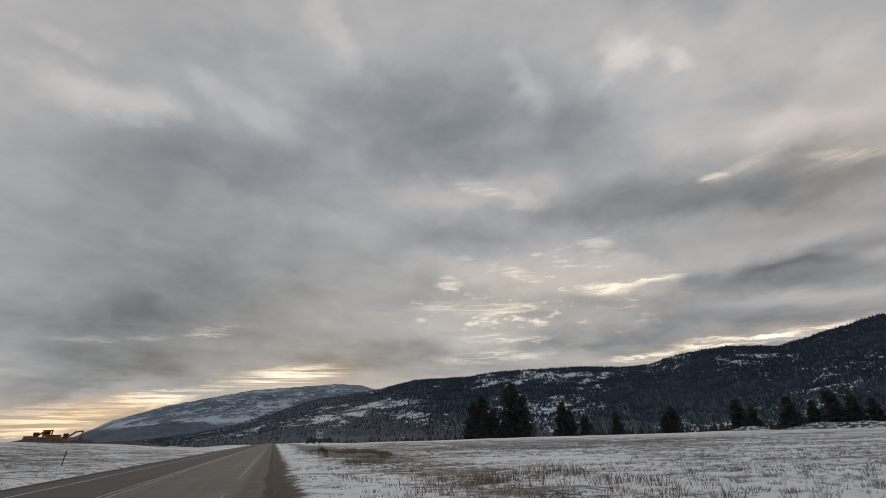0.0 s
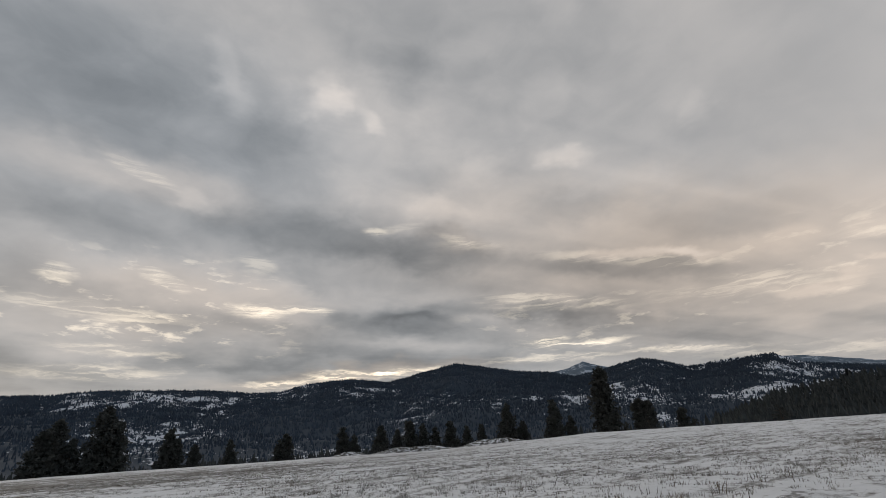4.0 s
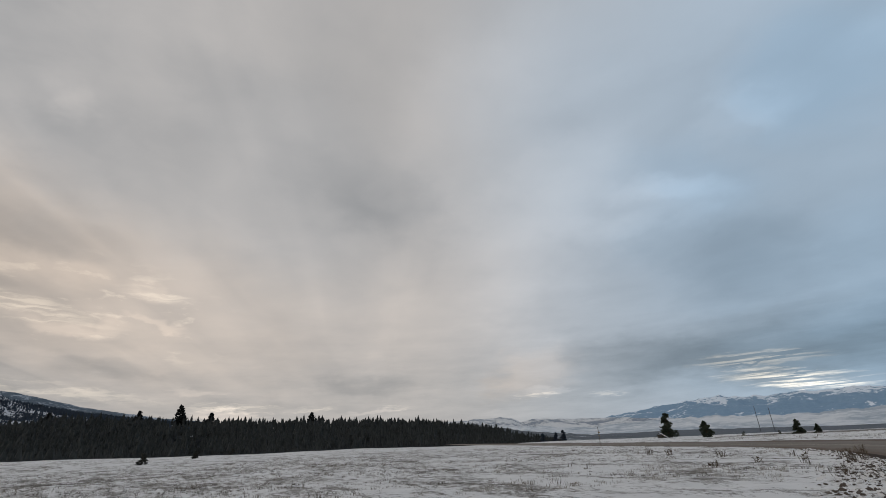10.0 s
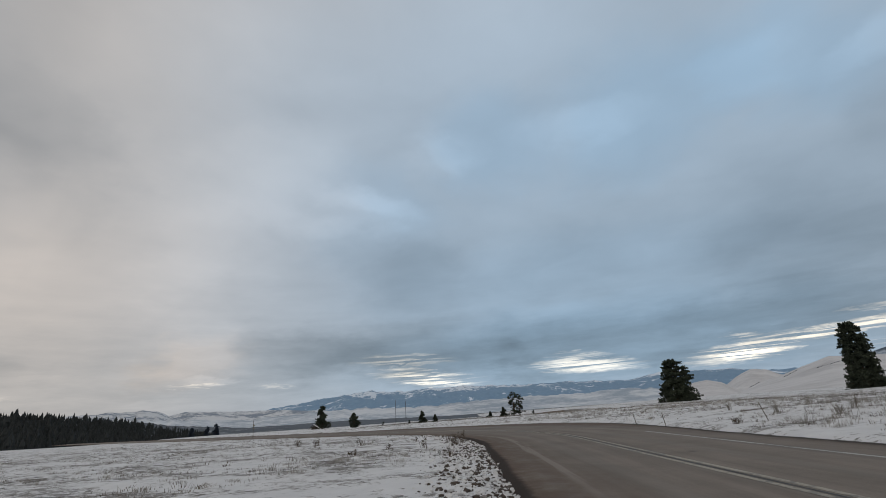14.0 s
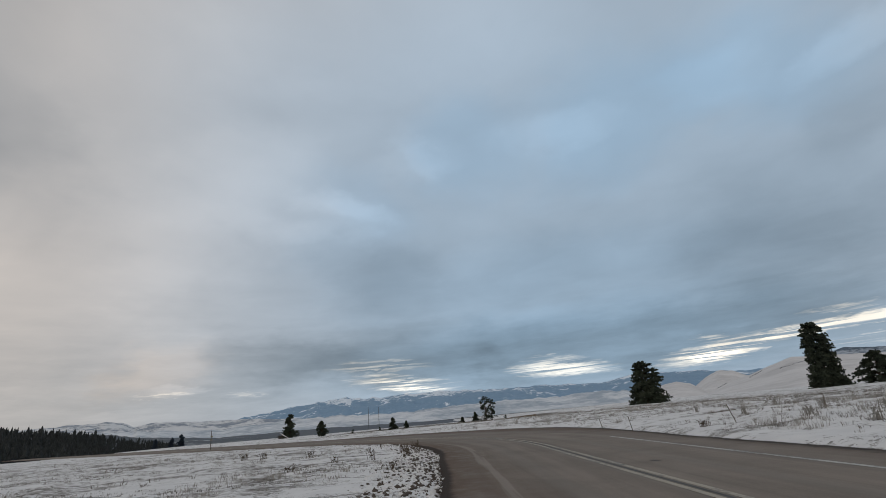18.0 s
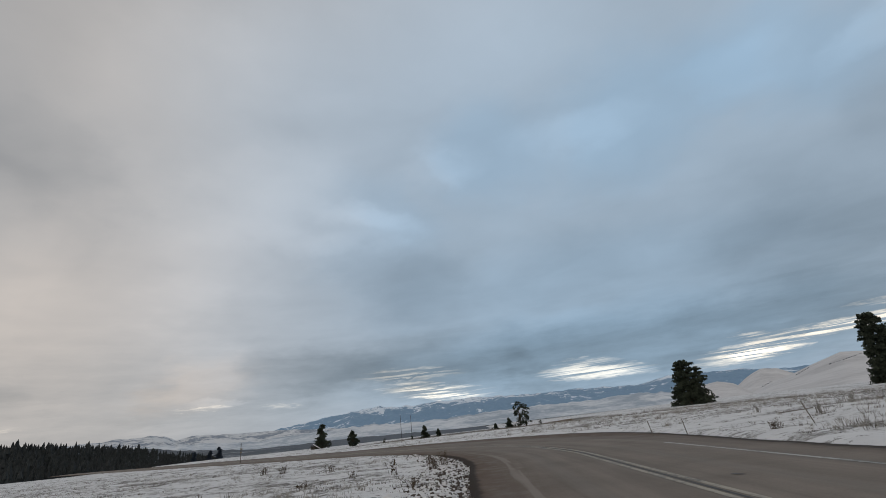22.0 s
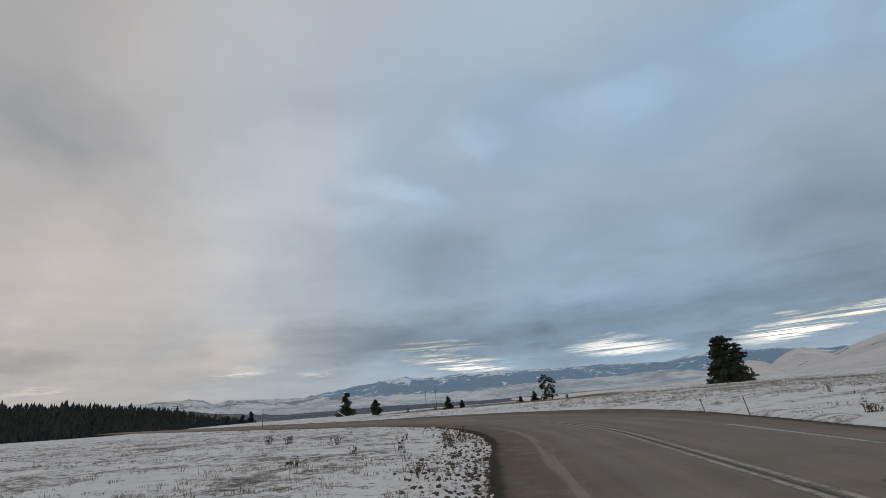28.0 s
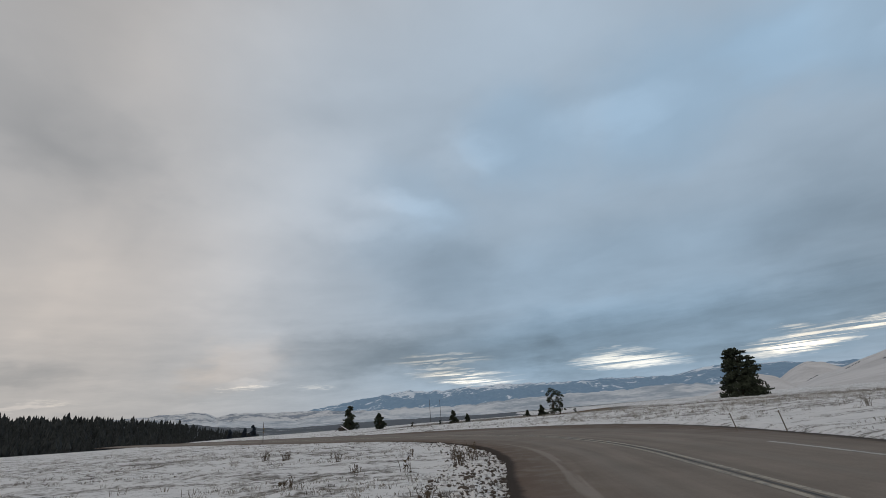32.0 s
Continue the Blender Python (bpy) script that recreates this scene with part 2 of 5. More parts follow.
NORTH_EAST_LIGHT = [
    (0.054, 87.1, 16.2, 25.1, 13.5, 0), (0.054, 150.2, 24.5, 8.7, 4.1, -16), (0.036, 140.9, 22.7, 6.8, 2.9, -11), (0.086, 72.0, 17.6, 4.6, 1.0, -18), (0.108, 81.7, 12.2, 5.5, 0.9, -7),
    (0.072, 88.1, 15.6, 4.4, 1.2, -7), (0.086, 89.1, 12.4, 4.2, 0.5, -6), (0.18, 97.1, 3.9, 6.0, 0.5, -3), (0.072, 93.7, 6.2, 3.9, 0.5, -5), (0.108, 112.5, 3.8, 6.2, 0.4, 1),
    (0.043, 74.7, 32.7, 7.0, 3.2, 0), (0.086, 132.4, 4.7, 4.6, 0.5, 0), (0.036, 131.3, 7.6, 6.2, 4.9, -10),
]
EAST_DARK = [
    (-0.05, -177.0, 15.7, 20.9, 8.9, -2), (-0.06, -158.6, 16.0, 16.5, 9.3, -7), (-0.08, 158.5, 7.7, 25.0, 5.2, 0), (-0.08, -163.5, 7.7, 20.9, 3.8, 0), (-0.06, 167.8, 5.0, 5.0, 3.0, -32),
    (-0.05, 139.4, 4.6, 11.5, 1.9, -1), (-0.06, -174.7, 3.9, 6.0, 2.0, -1), (-0.02, 129.5, 28.3, 10.2, 5.2, -5), (-0.05, -151.8, 22.2, 6.3, 4.0, 0),
]
EAST_LIGHT = [
    (0.045, 137.7, 28.1, 12.0, 8.3, 14), (0.054, 150.6, 25.4, 8.2, 2.2, -14), (0.063, 179.5, 31.6, 9.3, 3.5, 0), (0.045, 160.7, 30.6, 7.4, 3.6, 4), (0.063, -149.8, 29.1, 7.6, 2.0, 13),
    (0.036, 145.3, 22.4, 4.9, 1.8, -8), (0.045, 128.9, 16.5, 7.1, 4.3, 11), (0.036, 131.2, 8.3, 6.1, 4.4, 4), (0.045, 126.4, 39.9, 15.9, 9.1, 24), (0.036, -160.8, 31.2, 7.4, 4.4, -14),
    (0.029, 161.5, 30.9, 6.1, 2.6, -60),
]
SLATTED = [
    (0.2, 154.0, 6.3, 7.5, 0.9, -2), (0.48, 157.2, 4.0, 8.5, 1.2, -9), (0.3, 157.6, 3.6, 5.3, 0.8, -5), (0.55, 175.3, 4.0, 7.4, 1.1, -4), (0.22, 174.5, 5.1, 4.4, 0.7, -3),
    (0.55, -168.2, 3.9, 7.5, 1.3, 6), (0.4, -168.8, 3.6, 3.7, 0.9, 0), (0.5, -161.4, 4.7, 4.6, 0.9, 5), (0.5, -154.7, 5.1, 6.6, 0.8, 2), (0.22, -168.9, 5.4, 2.2, 0.4, -4),
    (0.18, -156.4, 6.2, 5.1, 0.4, -2), (0.22, -157.1, 3.4, 7.1, 0.7, -1), (0.28, 131.7, 4.5, 3.4, 0.3, 1), (0.12, 139.4, 4.2, 2.6, 0.3, -2),
]
BROAD_TONES = [
    (0.07, -2.0, 46.7, 45.0, 9.4, 0), (-0.1, -23.8, 9.8, 34.3, 5.5, -1), (-0.12, -40.7, 5.3, 6.6, 1.5, 6), (0.1, 62.4, 24.3, 15.7, 11.1, -2), (-0.04, 37.4, 16.7, 9.7, 6.4, -6),
    (0.07, 126.5, 18.0, 20.7, 13.3, 15), (0.05, 131.9, 27.6, 21.5, 10.5, 15), (-0.1, -178.0, 5.8, 37.6, 5.2, -2), (-0.07, -158.6, 11.9, 14.7, 8.3, -3), (0.05, 158.1, 45.0, 32.5, 10.2, 0),
    (0.06, 82.2, 41.5, 23.8, 10.5, 21), (-0.06, 153.9, 7.5, 10.8, 4.8, -5),
]
# thin dark wisps across the bright gaps
WISPS = [(-0.20, 153.5, 5.85, 5.5, 0.22, 8), (-0.14, 158, 4.7, 3.0, 0.16, 14), (-0.14, 176, 4.5, 4.0, 0.14, 4), (-0.22, -165, 4.6, 4.0, 0.16, 6), (-0.30, -160, 3.7, 7.0, 0.7, 6)]
WARM = [
    (0.90, -37, 2.5, 12.0, 1.8, 2), (0.60, -32, 4.2, 7.0, 1.3, 4), (0.50, -18, 6.7, 12.3, 1.9, 5), (0.45, 32, 8.2, 23.3, 1.6, 3),
    (0.30, 12, 15.7, 22.6, 6.3, -2), (0.25, 5, 28.6, 17.0, 4.2, -4), (0.15, 45, 23.5, 7.4, 2.0, -13), (0.30, 57, 21.4, 37.6, 12.9, -12),
    (0.36, 79, 14.6, 40.9, 14.4, -8), (0.16, 132, 14, 32, 16, -4), (0.50, 131, 7.0, 8.0, 4.0, 10), (0.45, -166, 3.8, 10.5, 2.7, 7),
    (0.35, 175, 4.4, 7.3, 1.5, -7), (0.25, 155, 4.8, 9.9, 2.2, -5),
]
BLUE = [
    (0.18, 167, 31.6, 9, 9, -40), (0.10, 153, 26.4, 10, 5, -29), (0.12, 178, 14, 32, 8, 0), (0.22, -174, 31.5, 15.3, 10.2, 11), (0.25, -156, 30.7, 12.5, 8.2, -24),
    (0.24, 178, 6.0, 40.0, 7.0, 0), (0.08, 152, 18.8, 10.4, 10.0, -7), (0.04, 104, 30.7, 20.3, 12.8, -33), (0.05, 134, 40.3, 13.7, 12.5, 9),
    (0.12, -6, 34.9, 41.6, 15.3, 2),
]

# how much the clouds differ in tone: strong towards the low sun, faint on the other side
west = g.step(g.vec("DOT_PRODUCT", ray, unit(5, 8)), -0.2, 0.85)
east = g.step(g.vec("DOT_PRODUCT", ray, unit(182, 14)), 0.40, 0.99)
swing = g.math("MULTIPLY_ADD", west, 0.08, 0.09)
fan = g.math("MULTIPLY", g.math("SUBTRACT", g.noise(g.stretch(street, 0.55, 2.0, 1.0), 1.3, 2.6, 0.5, 0.6), 0.5), cloud(ray, 80, 22, 62, 42))
tone = g.math("ADD", g.math("MULTIPLY_ADD", fan, 2.2, g.math("SUBTRACT", n_big, 0.5)),
              g.math("ADD", g.math("MULTIPLY", g.math("SUBTRACT", n_mid, 0.5), 1.1), g.math("MULTIPLY", g.math("SUBTRACT", n_fine, 0.5), g.math("MULTIPLY_ADD", west, 0.6, 0.35))))
light = g.math("MULTIPLY_ADD", tone, swing, g.math("MULTIPLY_ADD", west, -0.06, 0.455))
for patches in (BROAD_TONES, WEST_DARK, WEST_LIGHT, ROLLS_DARK, ROLLS_LIGHT, NORTH_DARK, NORTH_LIGHT, NORTH_EAST_DARK, NORTH_EAST_LIGHT, EAST_DARK, EAST_LIGHT):
    light = gather(light, patches, soft_ray)
gleam = 0.0
for patches in (WEST_GLEAM, ROLLS_GLEAM, NORTH_GLEAM):
    gleam = gather(gleam, patches, fine_ray)
gleam = g.math("MULTIPLY", gleam, ripple)
slats = g.step(g.noise(g.stretch(ray, 1.0, 1.0, 30.0), 5.0, 4.0, 0.62), 0.43, 0.57, 0.05, 1.35)
slatted = g.math("MULTIPLY", gather(gather(0.0, SLATTED, fine_ray), LOW_GLEAM, fine_ray), slats)
slatted = g.math("MAXIMUM", gather(slatted, WISPS, fine_ray), 0.0)
gleam = g.math("ADD", gleam, slatted)
broken = g.step(g.noise(g.stretch(fine_ray, 1.0, 1.0, 3.5), 15.0, 4.0, 0.55), 0.56, 0.72, 0.0, 0.42)
gleam = g.math("MULTIPLY_ADD", broken, gather(0.0, [(1.0, 10, 15, 20, 8, 0), (0.5, 62, 12, 22, 5, -6), (0.35, 85, 14, 16, 6, -10)], ray), gleam)
warmth = gather(g.math('MULTIPLY_ADD', west, -0.08, 0.25), WARM, soft_ray)
blueness = gather(g.math("MULTIPLY_ADD", east, 0.74, 0.0), BLUE, soft_ray)
streaks = g.math("SUBTRACT", g.noise(g.stretch(fine_ray, 1.0, 1.0, 13.0), 4.5, 5.0, 0.6), 0.5)
light = g.math("MULTIPLY_ADD", streaks, g.math("MULTIPLY", g.step(rz, 0.32, 0.08), 0.13), light)
light = g.math("MAXIMUM", light, 0.12)
warmth = g.math("MULTIPLY_ADD", g.math("SUBTRACT", light, 0.37), 1.3, warmth)
tint = g.mix(g.math("MAXIMUM", warmth, 0.0, clamp=True), (0.955, 1.0, 1.055, 1), (1.15, 0.985, 0.85, 1))
gold = gather(0.0, [(1.0, -36, 2.4, 16, 3.0, 0), (0.35, -163, 5.0, 16, 4.0, 0), (0.12, 20, 10, 40, 12, 0)], ray)
tint = g.mix(g.math("MULTIPLY", gold, 0.45), tint, (1.36, 0.96, 0.62, 1))
tint = g.mix(g.math("MAXIMUM", blueness, 0.0, clamp=True), tint, (0.70, 1.0, 1.32, 1))
glow = g.mix(gold, (1.17, 1.0, 0.74, 1), (1.28, 0.93, 0.52, 1))
deck = g.vec("ADD", g.vec("SCALE", tint, light), g.vec("SCALE", glow, gleam))
clear = g.add("ShaderNodeTexSky")
clear.sky_type, clear.sun_disc = "NISHITA", False
clear.sun_elevation, clear.sun_rotation = radians(6), radians(-15)
thin = g.vec("SCALE", clear.outputs[0], 0.05)
shine = g.add("ShaderNodeBackground")
g.put(shine.inputs["Color"], g.mix(0.93, thin, deck))
shine.inputs["Strength"].default_value = 1.0
g.put(g.add("ShaderNodeOutputWorld").inputs["Surface"], shine.outputs[0])

sun = new("sun", bpy.data.lights.new("sun", "SUN"))
sun.data.energy, sun.data.angle, sun.data.color = 0.5, radians(25), (1.0, 0.93, 0.84)
sun.matrix_world = look(unit(-5, 22) * 100, (0, 0, 0))


# ---- materials ----
def surface(name, rough=0.8):
    m = bpy.data.materials.new(name)
    m.use_nodes = True
    k = Graph(m.node_tree)
    b = k.add("ShaderNodeBsdfPrincipled")
    b.inputs["Roughness"].default_value = rough
    b.inputs["Specular IOR Level"].default_value = 0.25
    k.put(k.add("ShaderNodeOutputMaterial").inputs["Surface"], b.outputs[0])
    k.place = k.add("ShaderNodeTexCoord").outputs["Object"]
    return m, k, b


def relief(k, b, height, strength, distance):
    n = k.add("ShaderNodeBump")
    n.inputs["Strength"].default_value, n.inputs["Distance"].default_value = strength, distance
    k.put(n.inputs["Height"], height)
    k.put(b.inputs["Normal"], n.outputs[0])
    return n


def speckled(name, dark, pale, scale, rough=0.8, detail=4.0, bump=0.0, metal=0.0):
    """A surface between two colours by a noise at two scales."""
    m, k, b = surface(name, rough)
    n = k.math("ADD", k.math("MULTIPLY", k.noise(k.place, scale, detail, 0.6), 0.65), k.math("MULTIPLY", k.noise(k.place, scale * 0.13, 2.0), 0.35))
    k.put(b.inputs["Base Color"], k.mix(k.step(n, 0.34, 0.66), dark, pale))
    b.inputs["Metallic"].default_value = metal
    if bump:
        relief(k, b, n, 0.6, bump)
    return m


def attribute(k, name):
    n = k.add("ShaderNodeAttribute")
    n.attribute_name = name
    return n.outputs["Fac"]


def field_material():
    """Thin snow over a stubble field: trampled streaks of dry grass and soil, gravel by the road."""
    m, k, b = surface("snowy_field", 0.85)
    b.inputs["Specular IOR Level"].default_value = 0.12
    p = k.place
    bare, gravel = attribute(k, "bare"), attribute(k, "gravel")
    streak = k.noise(k.stretch(p, 0.35, 1.0, 1.0), 0.55, 6.0, 0.65, 0.8)
    clump = k.noise(p, 2.6, 5.0, 0.65, 0.4)
    patch = k.noise(p, 0.11, 3.0, 0.5)
    cover = k.math("ADD", k.math("ADD", k.math("MULTIPLY", streak, 0.42), k.math("MULTIPLY", clump, 0.5)), k.math("MULTIPLY", patch, 0.28))
    cover = k.math("ADD", cover, k.math("MULTIPLY", bare, 0.34))
    grass = k.step(cover, 0.63, 0.76)
    snow = k.mix(k.noise(p, 1.2, 5.0), (0.58, 0.585, 0.60), (0.80, 0.80, 0.805))
    dry = k.mix(k.step(k.noise(p, 7.0, 4.0, 0.7), 0.35, 0.65), (0.068, 0.063, 0.058), (0.23, 0.212, 0.19))
    stones = k.mix(k.step(k.noise(p, 14.0, 6.0, 0.75), 0.3, 0.7), (0.034, 0.026, 0.021), (0.145, 0.112, 0.090))
    tuft = k.noise(k.stretch(p, 0.8, 1.0, 1.0), 4.2, 7.0, 0.78, 0.5)
    fleck = k.step(k.math("ADD", tuft, k.math("MULTIPLY", k.math("SUBTRACT", streak, 0.5), 0.9)), 0.55, 0.62, 0.0, 0.8)
    grass = k.math("MAXIMUM", grass, fleck)
    col = k.mix(grass, snow, dry)
    edge = k.step(k.math("ADD", gravel, k.math("MULTIPLY", k.math("SUBTRACT", k.noise(p, 1.5, 5.0, 0.65), 0.5), 0.8)), 0.35, 0.55)
    col = k.mix(edge, col, stones)
    k.put(b.inputs["Base Color"], col)
    bump = relief(k, b, k.math("ADD", cover, k.math("MULTIPLY", k.noise(p, 9.0, 4.0, 0.7), 0.3)), 0.7, 0.12)
    k.put(bump.inputs["Strength"], k.math("MULTIPLY", attribute(k, "near"), 0.7))
    return m


def road_material():
    """Worn grey asphalt with wheel tracks, dusty grit and patches; its map holds metres along and across."""
    m, k, b = surface("worn_asphalt", 0.85)
    b.inputs["Specular IOR Level"].default_value = 0.10
    uv = k.add("ShaderNodeUVMap").outputs[0]
    s, d, _ = k.split(uv)
    grain = k.noise(k.place, 22.0, 4.0, 0.7)
    streak = k.noise(k.xyz(k.math("MULTIPLY", s, 0.05), d, 0.0), 1.6, 4.0, 0.6, 0.4)
    blotch = k.noise(k.place, 0.35, 5.0, 0.6, 0.5)
    n = k.math("ADD", k.math("MULTIPLY", streak, 0.45), k.math("ADD", k.math("MULTIPLY", blotch, 0.35), k.math("MULTIPLY", grain, 0.2)))
    col = k.mix(k.step(n, 0.32, 0.68), (0.154, 0.132, 0.114), (0.252, 0.219, 0.190))
    track = k.math("SINE", k.math("MULTIPLY_ADD", d, 3.45, -2.0))
    col = k.mix(k.step(track, 0.3, 1.0, 0.0, 0.22), col, (0.235, 0.225, 0.205))
    mud = k.math("ADD", k.step(d, k.step(s, -4.0, 10.0, -0.5, -3.2), 0.0), k.step(d, -8.6, -10.6))
    col = k.mix(k.math("MULTIPLY", mud, k.step(k.noise(k.place, 1.1, 5.0, 0.65), 0.3, 0.6, 0.35, 0.95)), col, (0.120, 0.086, 0.066))
    col = k.mix(k.step(s, 4.0, -6.0, 0.0, 0.30), col, (0.085, 0.078, 0.071))
    col = k.mix(k.math("MULTIPLY", k.step(d, -4.35, -4.65), k.step(s, 4.0, -10.0, 0.0, 0.55)), col, (0.062, 0.058, 0.054))
    gap = k.math("MULTIPLY_ADD", k.math("SUBTRACT", k.noise(k.place, 1.8, 5.0, 0.65), 0.5), 0.3, attribute(k, "gap"))
    col = k.mix(k.step(gap, 0.24, 0.02, 0.0, 0.95), col, (0.036, 0.027, 0.022))
    dust = k.step(k.math("ABSOLUTE", k.math("ADD", d, k.math("MULTIPLY_ADD", streak, 0.8, 1.0))), 0.14, 0.03, 0.0, 0.5)
    dust = k.math("MULTIPLY", dust, k.math("MULTIPLY", k.step(s, 8.0, 16.0), k.step(s, 40.0, 30.0)))
    col = k.mix(dust, col, (0.30, 0.275, 0.245))
    k.put(b.inputs["Base Color"], col)
    relief(k, b, k.math("ADD", grain, blotch), 0.35, 0.01)
    return m


def paint_material(name, color, wear):
    m, k, b = surface(name, 0.6)
    worn = k.step(k.math("ADD", k.math("MULTIPLY", k.noise(k.place, 5.0, 5.0, 0.7), 0.6), k.math("MULTIPLY", k.noise(k.place, 0.4, 3.0), 0.4)), wear - 0.09, wear + 0.09)
    k.put(b.inputs["Base Color"], k.mix(worn, (0.13, 0.125, 0.115), color))
    return m


def slope_material(name, bare_dark, bare_pale, snow_color, scale, lo, hi, squash=0.5):
    """A far slope: woods or rock broken by snow."""
    m, k, b = surface(name, 0.9)
    p = k.stretch(k.place, 1.0, 1.0, squash)
    n = k.math("ADD", k.math("MULTIPLY", k.noise(p, scale, 6.0, 0.65, 0.6), 0.6), k.math("MULTIPLY", k.noise(p, scale * 6, 5.0, 0.7), 0.4))
    bare = k.mix(k.noise(p, scale * 12, 4.0, 0.7), bare_dark, bare_pale)
    k.put(b.inputs["Base Color"], k.mix(k.step(n, lo, hi), bare, snow_color))
    return m


def glade_material():
    m, k, b = surface("hazy_mountain_clearings", 0.9)
    n = k.math("MULTIPLY_ADD", k.math("SUBTRACT", k.noise(k.stretch(k.place, 1.0, 1.0, 0.55), 0.10, 5.0, 0.65), 0.5), 1.7, attribute(k, "open"))
    # ground and snow colours include the blue of haze over the mountain
    hazy_ground_color = k.mix(k.noise(k.place, 0.08, 4.0, 0.7), (0.024, 0.034, 0.049), (0.042, 0.057, 0.078))
    k.put(b.inputs["Base Color"], k.mix(k.step(n, 0.42, 0.54), hazy_ground_color, (0.54, 0.57, 0.62)))
    return m


MAT_GLADE = glade_material()
MAT_FIELD = field_material()
MAT_ROAD = road_material()
MAT_WHITE_LINE = paint_material("white_road_paint", (0.42, 0.41, 0.385), 0.45)
MAT_FAINT_LINE = paint_material("faded_white_paint", (0.36, 0.34, 0.315), 0.55)
MAT_YELLOW_LINE = paint_material("yellow_road_paint", (0.36, 0.32, 0.255), 0.45)
MAT_SOIL = speckled("frozen_soil", (0.035, 0.028, 0.024), (0.13, 0.105, 0.085), 9.0, 0.9, 5.0, 0.02)
MAT_STEM = speckled("dry_grass", (0.075, 0.067, 0.058), (0.22, 0.197, 0.165), 0.7)
MAT_TAN = speckled("brown_dry_grass", (0.12, 0.088, 0.06), (0.25, 0.19, 0.13), 0.5)
MAT_PALE_WEED = speckled("grey_shrub_twigs", (0.20, 0.19, 0.175), (0.38, 0.362, 0.335), 0.8)
MAT_WEED = speckled("dead_weeds", (0.05, 0.04, 0.031), (0.16, 0.12, 0.082), 0.8)
MAT_BARK = speckled("pine_bark", (0.035, 0.027, 0.022), (0.12, 0.085, 0.06), 6.0, 0.95, 5.0, 0.03)
MAT_NEEDLE = speckled("pine_needles", (0.026, 0.036, 0.027), (0.075, 0.09, 0.06), 1.6, 0.8)
MAT_DARK_NEEDLE = speckled("spruce_needles", (0.034, 0.035, 0.032), (0.070, 0.072, 0.064), 0.5, 0.8)
MAT_BELT = speckled("belt_spruce", (0.019, 0.023, 0.024), (0.040, 0.045, 0.045), 0.5, 0.8)
# far needles: base colour shifted to blue to imitate haze
MAT_HAZY_NEEDLE = speckled("hazy_far_spruce", (0.024, 0.035, 0.052), (0.044, 0.060, 0.084), 0.02, 0.9)
MAT_HILL = slope_material("forested_slope", (0.018, 0.024, 0.030), (0.045, 0.055, 0.065), (0.46, 0.50, 0.55), 0.006, 0.56, 0.64, 0.7)
def ridge_material():
    m, k, b = surface("hazy_open_snowy_slope", 0.9)
    _, _, z = k.split(k.place)
    p = k.stretch(k.place, 1.0, 1.0, 1.4)
    n = k.math("ADD", k.math("MULTIPLY", k.noise(p, 0.006, 6.0, 0.65, 0.8), 0.55), k.math("MULTIPLY", k.noise(p, 0.05, 5.0, 0.7), 0.45))
    # distance haze painted in: bluish slope and woods, dulled blue-grey snow
    hazy_bare_color = k.mix(k.noise(p, 0.08, 4.0, 0.7), (0.050, 0.076, 0.108), (0.105, 0.142, 0.185))
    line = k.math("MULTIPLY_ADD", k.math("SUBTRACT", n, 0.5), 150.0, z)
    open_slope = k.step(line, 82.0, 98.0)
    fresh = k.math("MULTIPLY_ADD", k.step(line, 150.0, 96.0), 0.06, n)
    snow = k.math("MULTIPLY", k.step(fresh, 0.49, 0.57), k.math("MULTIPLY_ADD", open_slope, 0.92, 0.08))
    k.put(b.inputs["Base Color"], k.mix(snow, k.mix(open_slope, (0.040, 0.062, 0.090), hazy_bare_color), (0.38, 0.43, 0.50)))
    return m


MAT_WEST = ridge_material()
def haze_blue_material():
    m, k, b = surface("distant_haze_blue_forest", 0.9)
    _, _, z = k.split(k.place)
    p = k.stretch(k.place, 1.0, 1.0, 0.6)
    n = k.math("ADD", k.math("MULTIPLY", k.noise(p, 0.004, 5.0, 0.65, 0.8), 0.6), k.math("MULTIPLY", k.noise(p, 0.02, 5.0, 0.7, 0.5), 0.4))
    # aerial haze painted in as blue: bare forest and snow are both tinted
    hazy_bare_color = k.mix(k.noise(p, 0.03, 4.0, 0.7), (0.15, 0.26, 0.39), (0.26, 0.38, 0.52))
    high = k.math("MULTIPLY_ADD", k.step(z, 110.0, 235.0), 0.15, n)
    k.put(b.inputs["Base Color"], k.mix(k.step(high, 0.565, 0.61), hazy_bare_color, (0.68, 0.76, 0.86)))
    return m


MAT_HAZE_BLUE = haze_blue_material()
# haze over the far hills is mixed into their pale grey-blue colours
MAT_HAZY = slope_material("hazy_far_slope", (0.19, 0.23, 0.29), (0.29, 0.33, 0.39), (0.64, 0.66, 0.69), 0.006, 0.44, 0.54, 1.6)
# foothills: blue-grey tint of the distance painted into bare ground and snow
MAT_FOOTHILL = slope_material("hazy_snowy_foothill", (0.30, 0.36, 0.43), (0.40, 0.46, 0.53), (0.66, 0.69, 0.73), 0.0025, 0.42, 0.60)
MAT_VALLEY = slope_material("valley_scrub", (0.07, 0.082, 0.10), (0.125, 0.142, 0.165), (0.34, 0.36, 0.40), 0.02, 0.57, 0.68)
MAT_LOW_WOODS = slope_material("low_wooded_slope", (0.06, 0.072, 0.088), (0.11, 0.128, 0.148), (0.40, 0.43, 0.47), 0.012, 0.54, 0.64)
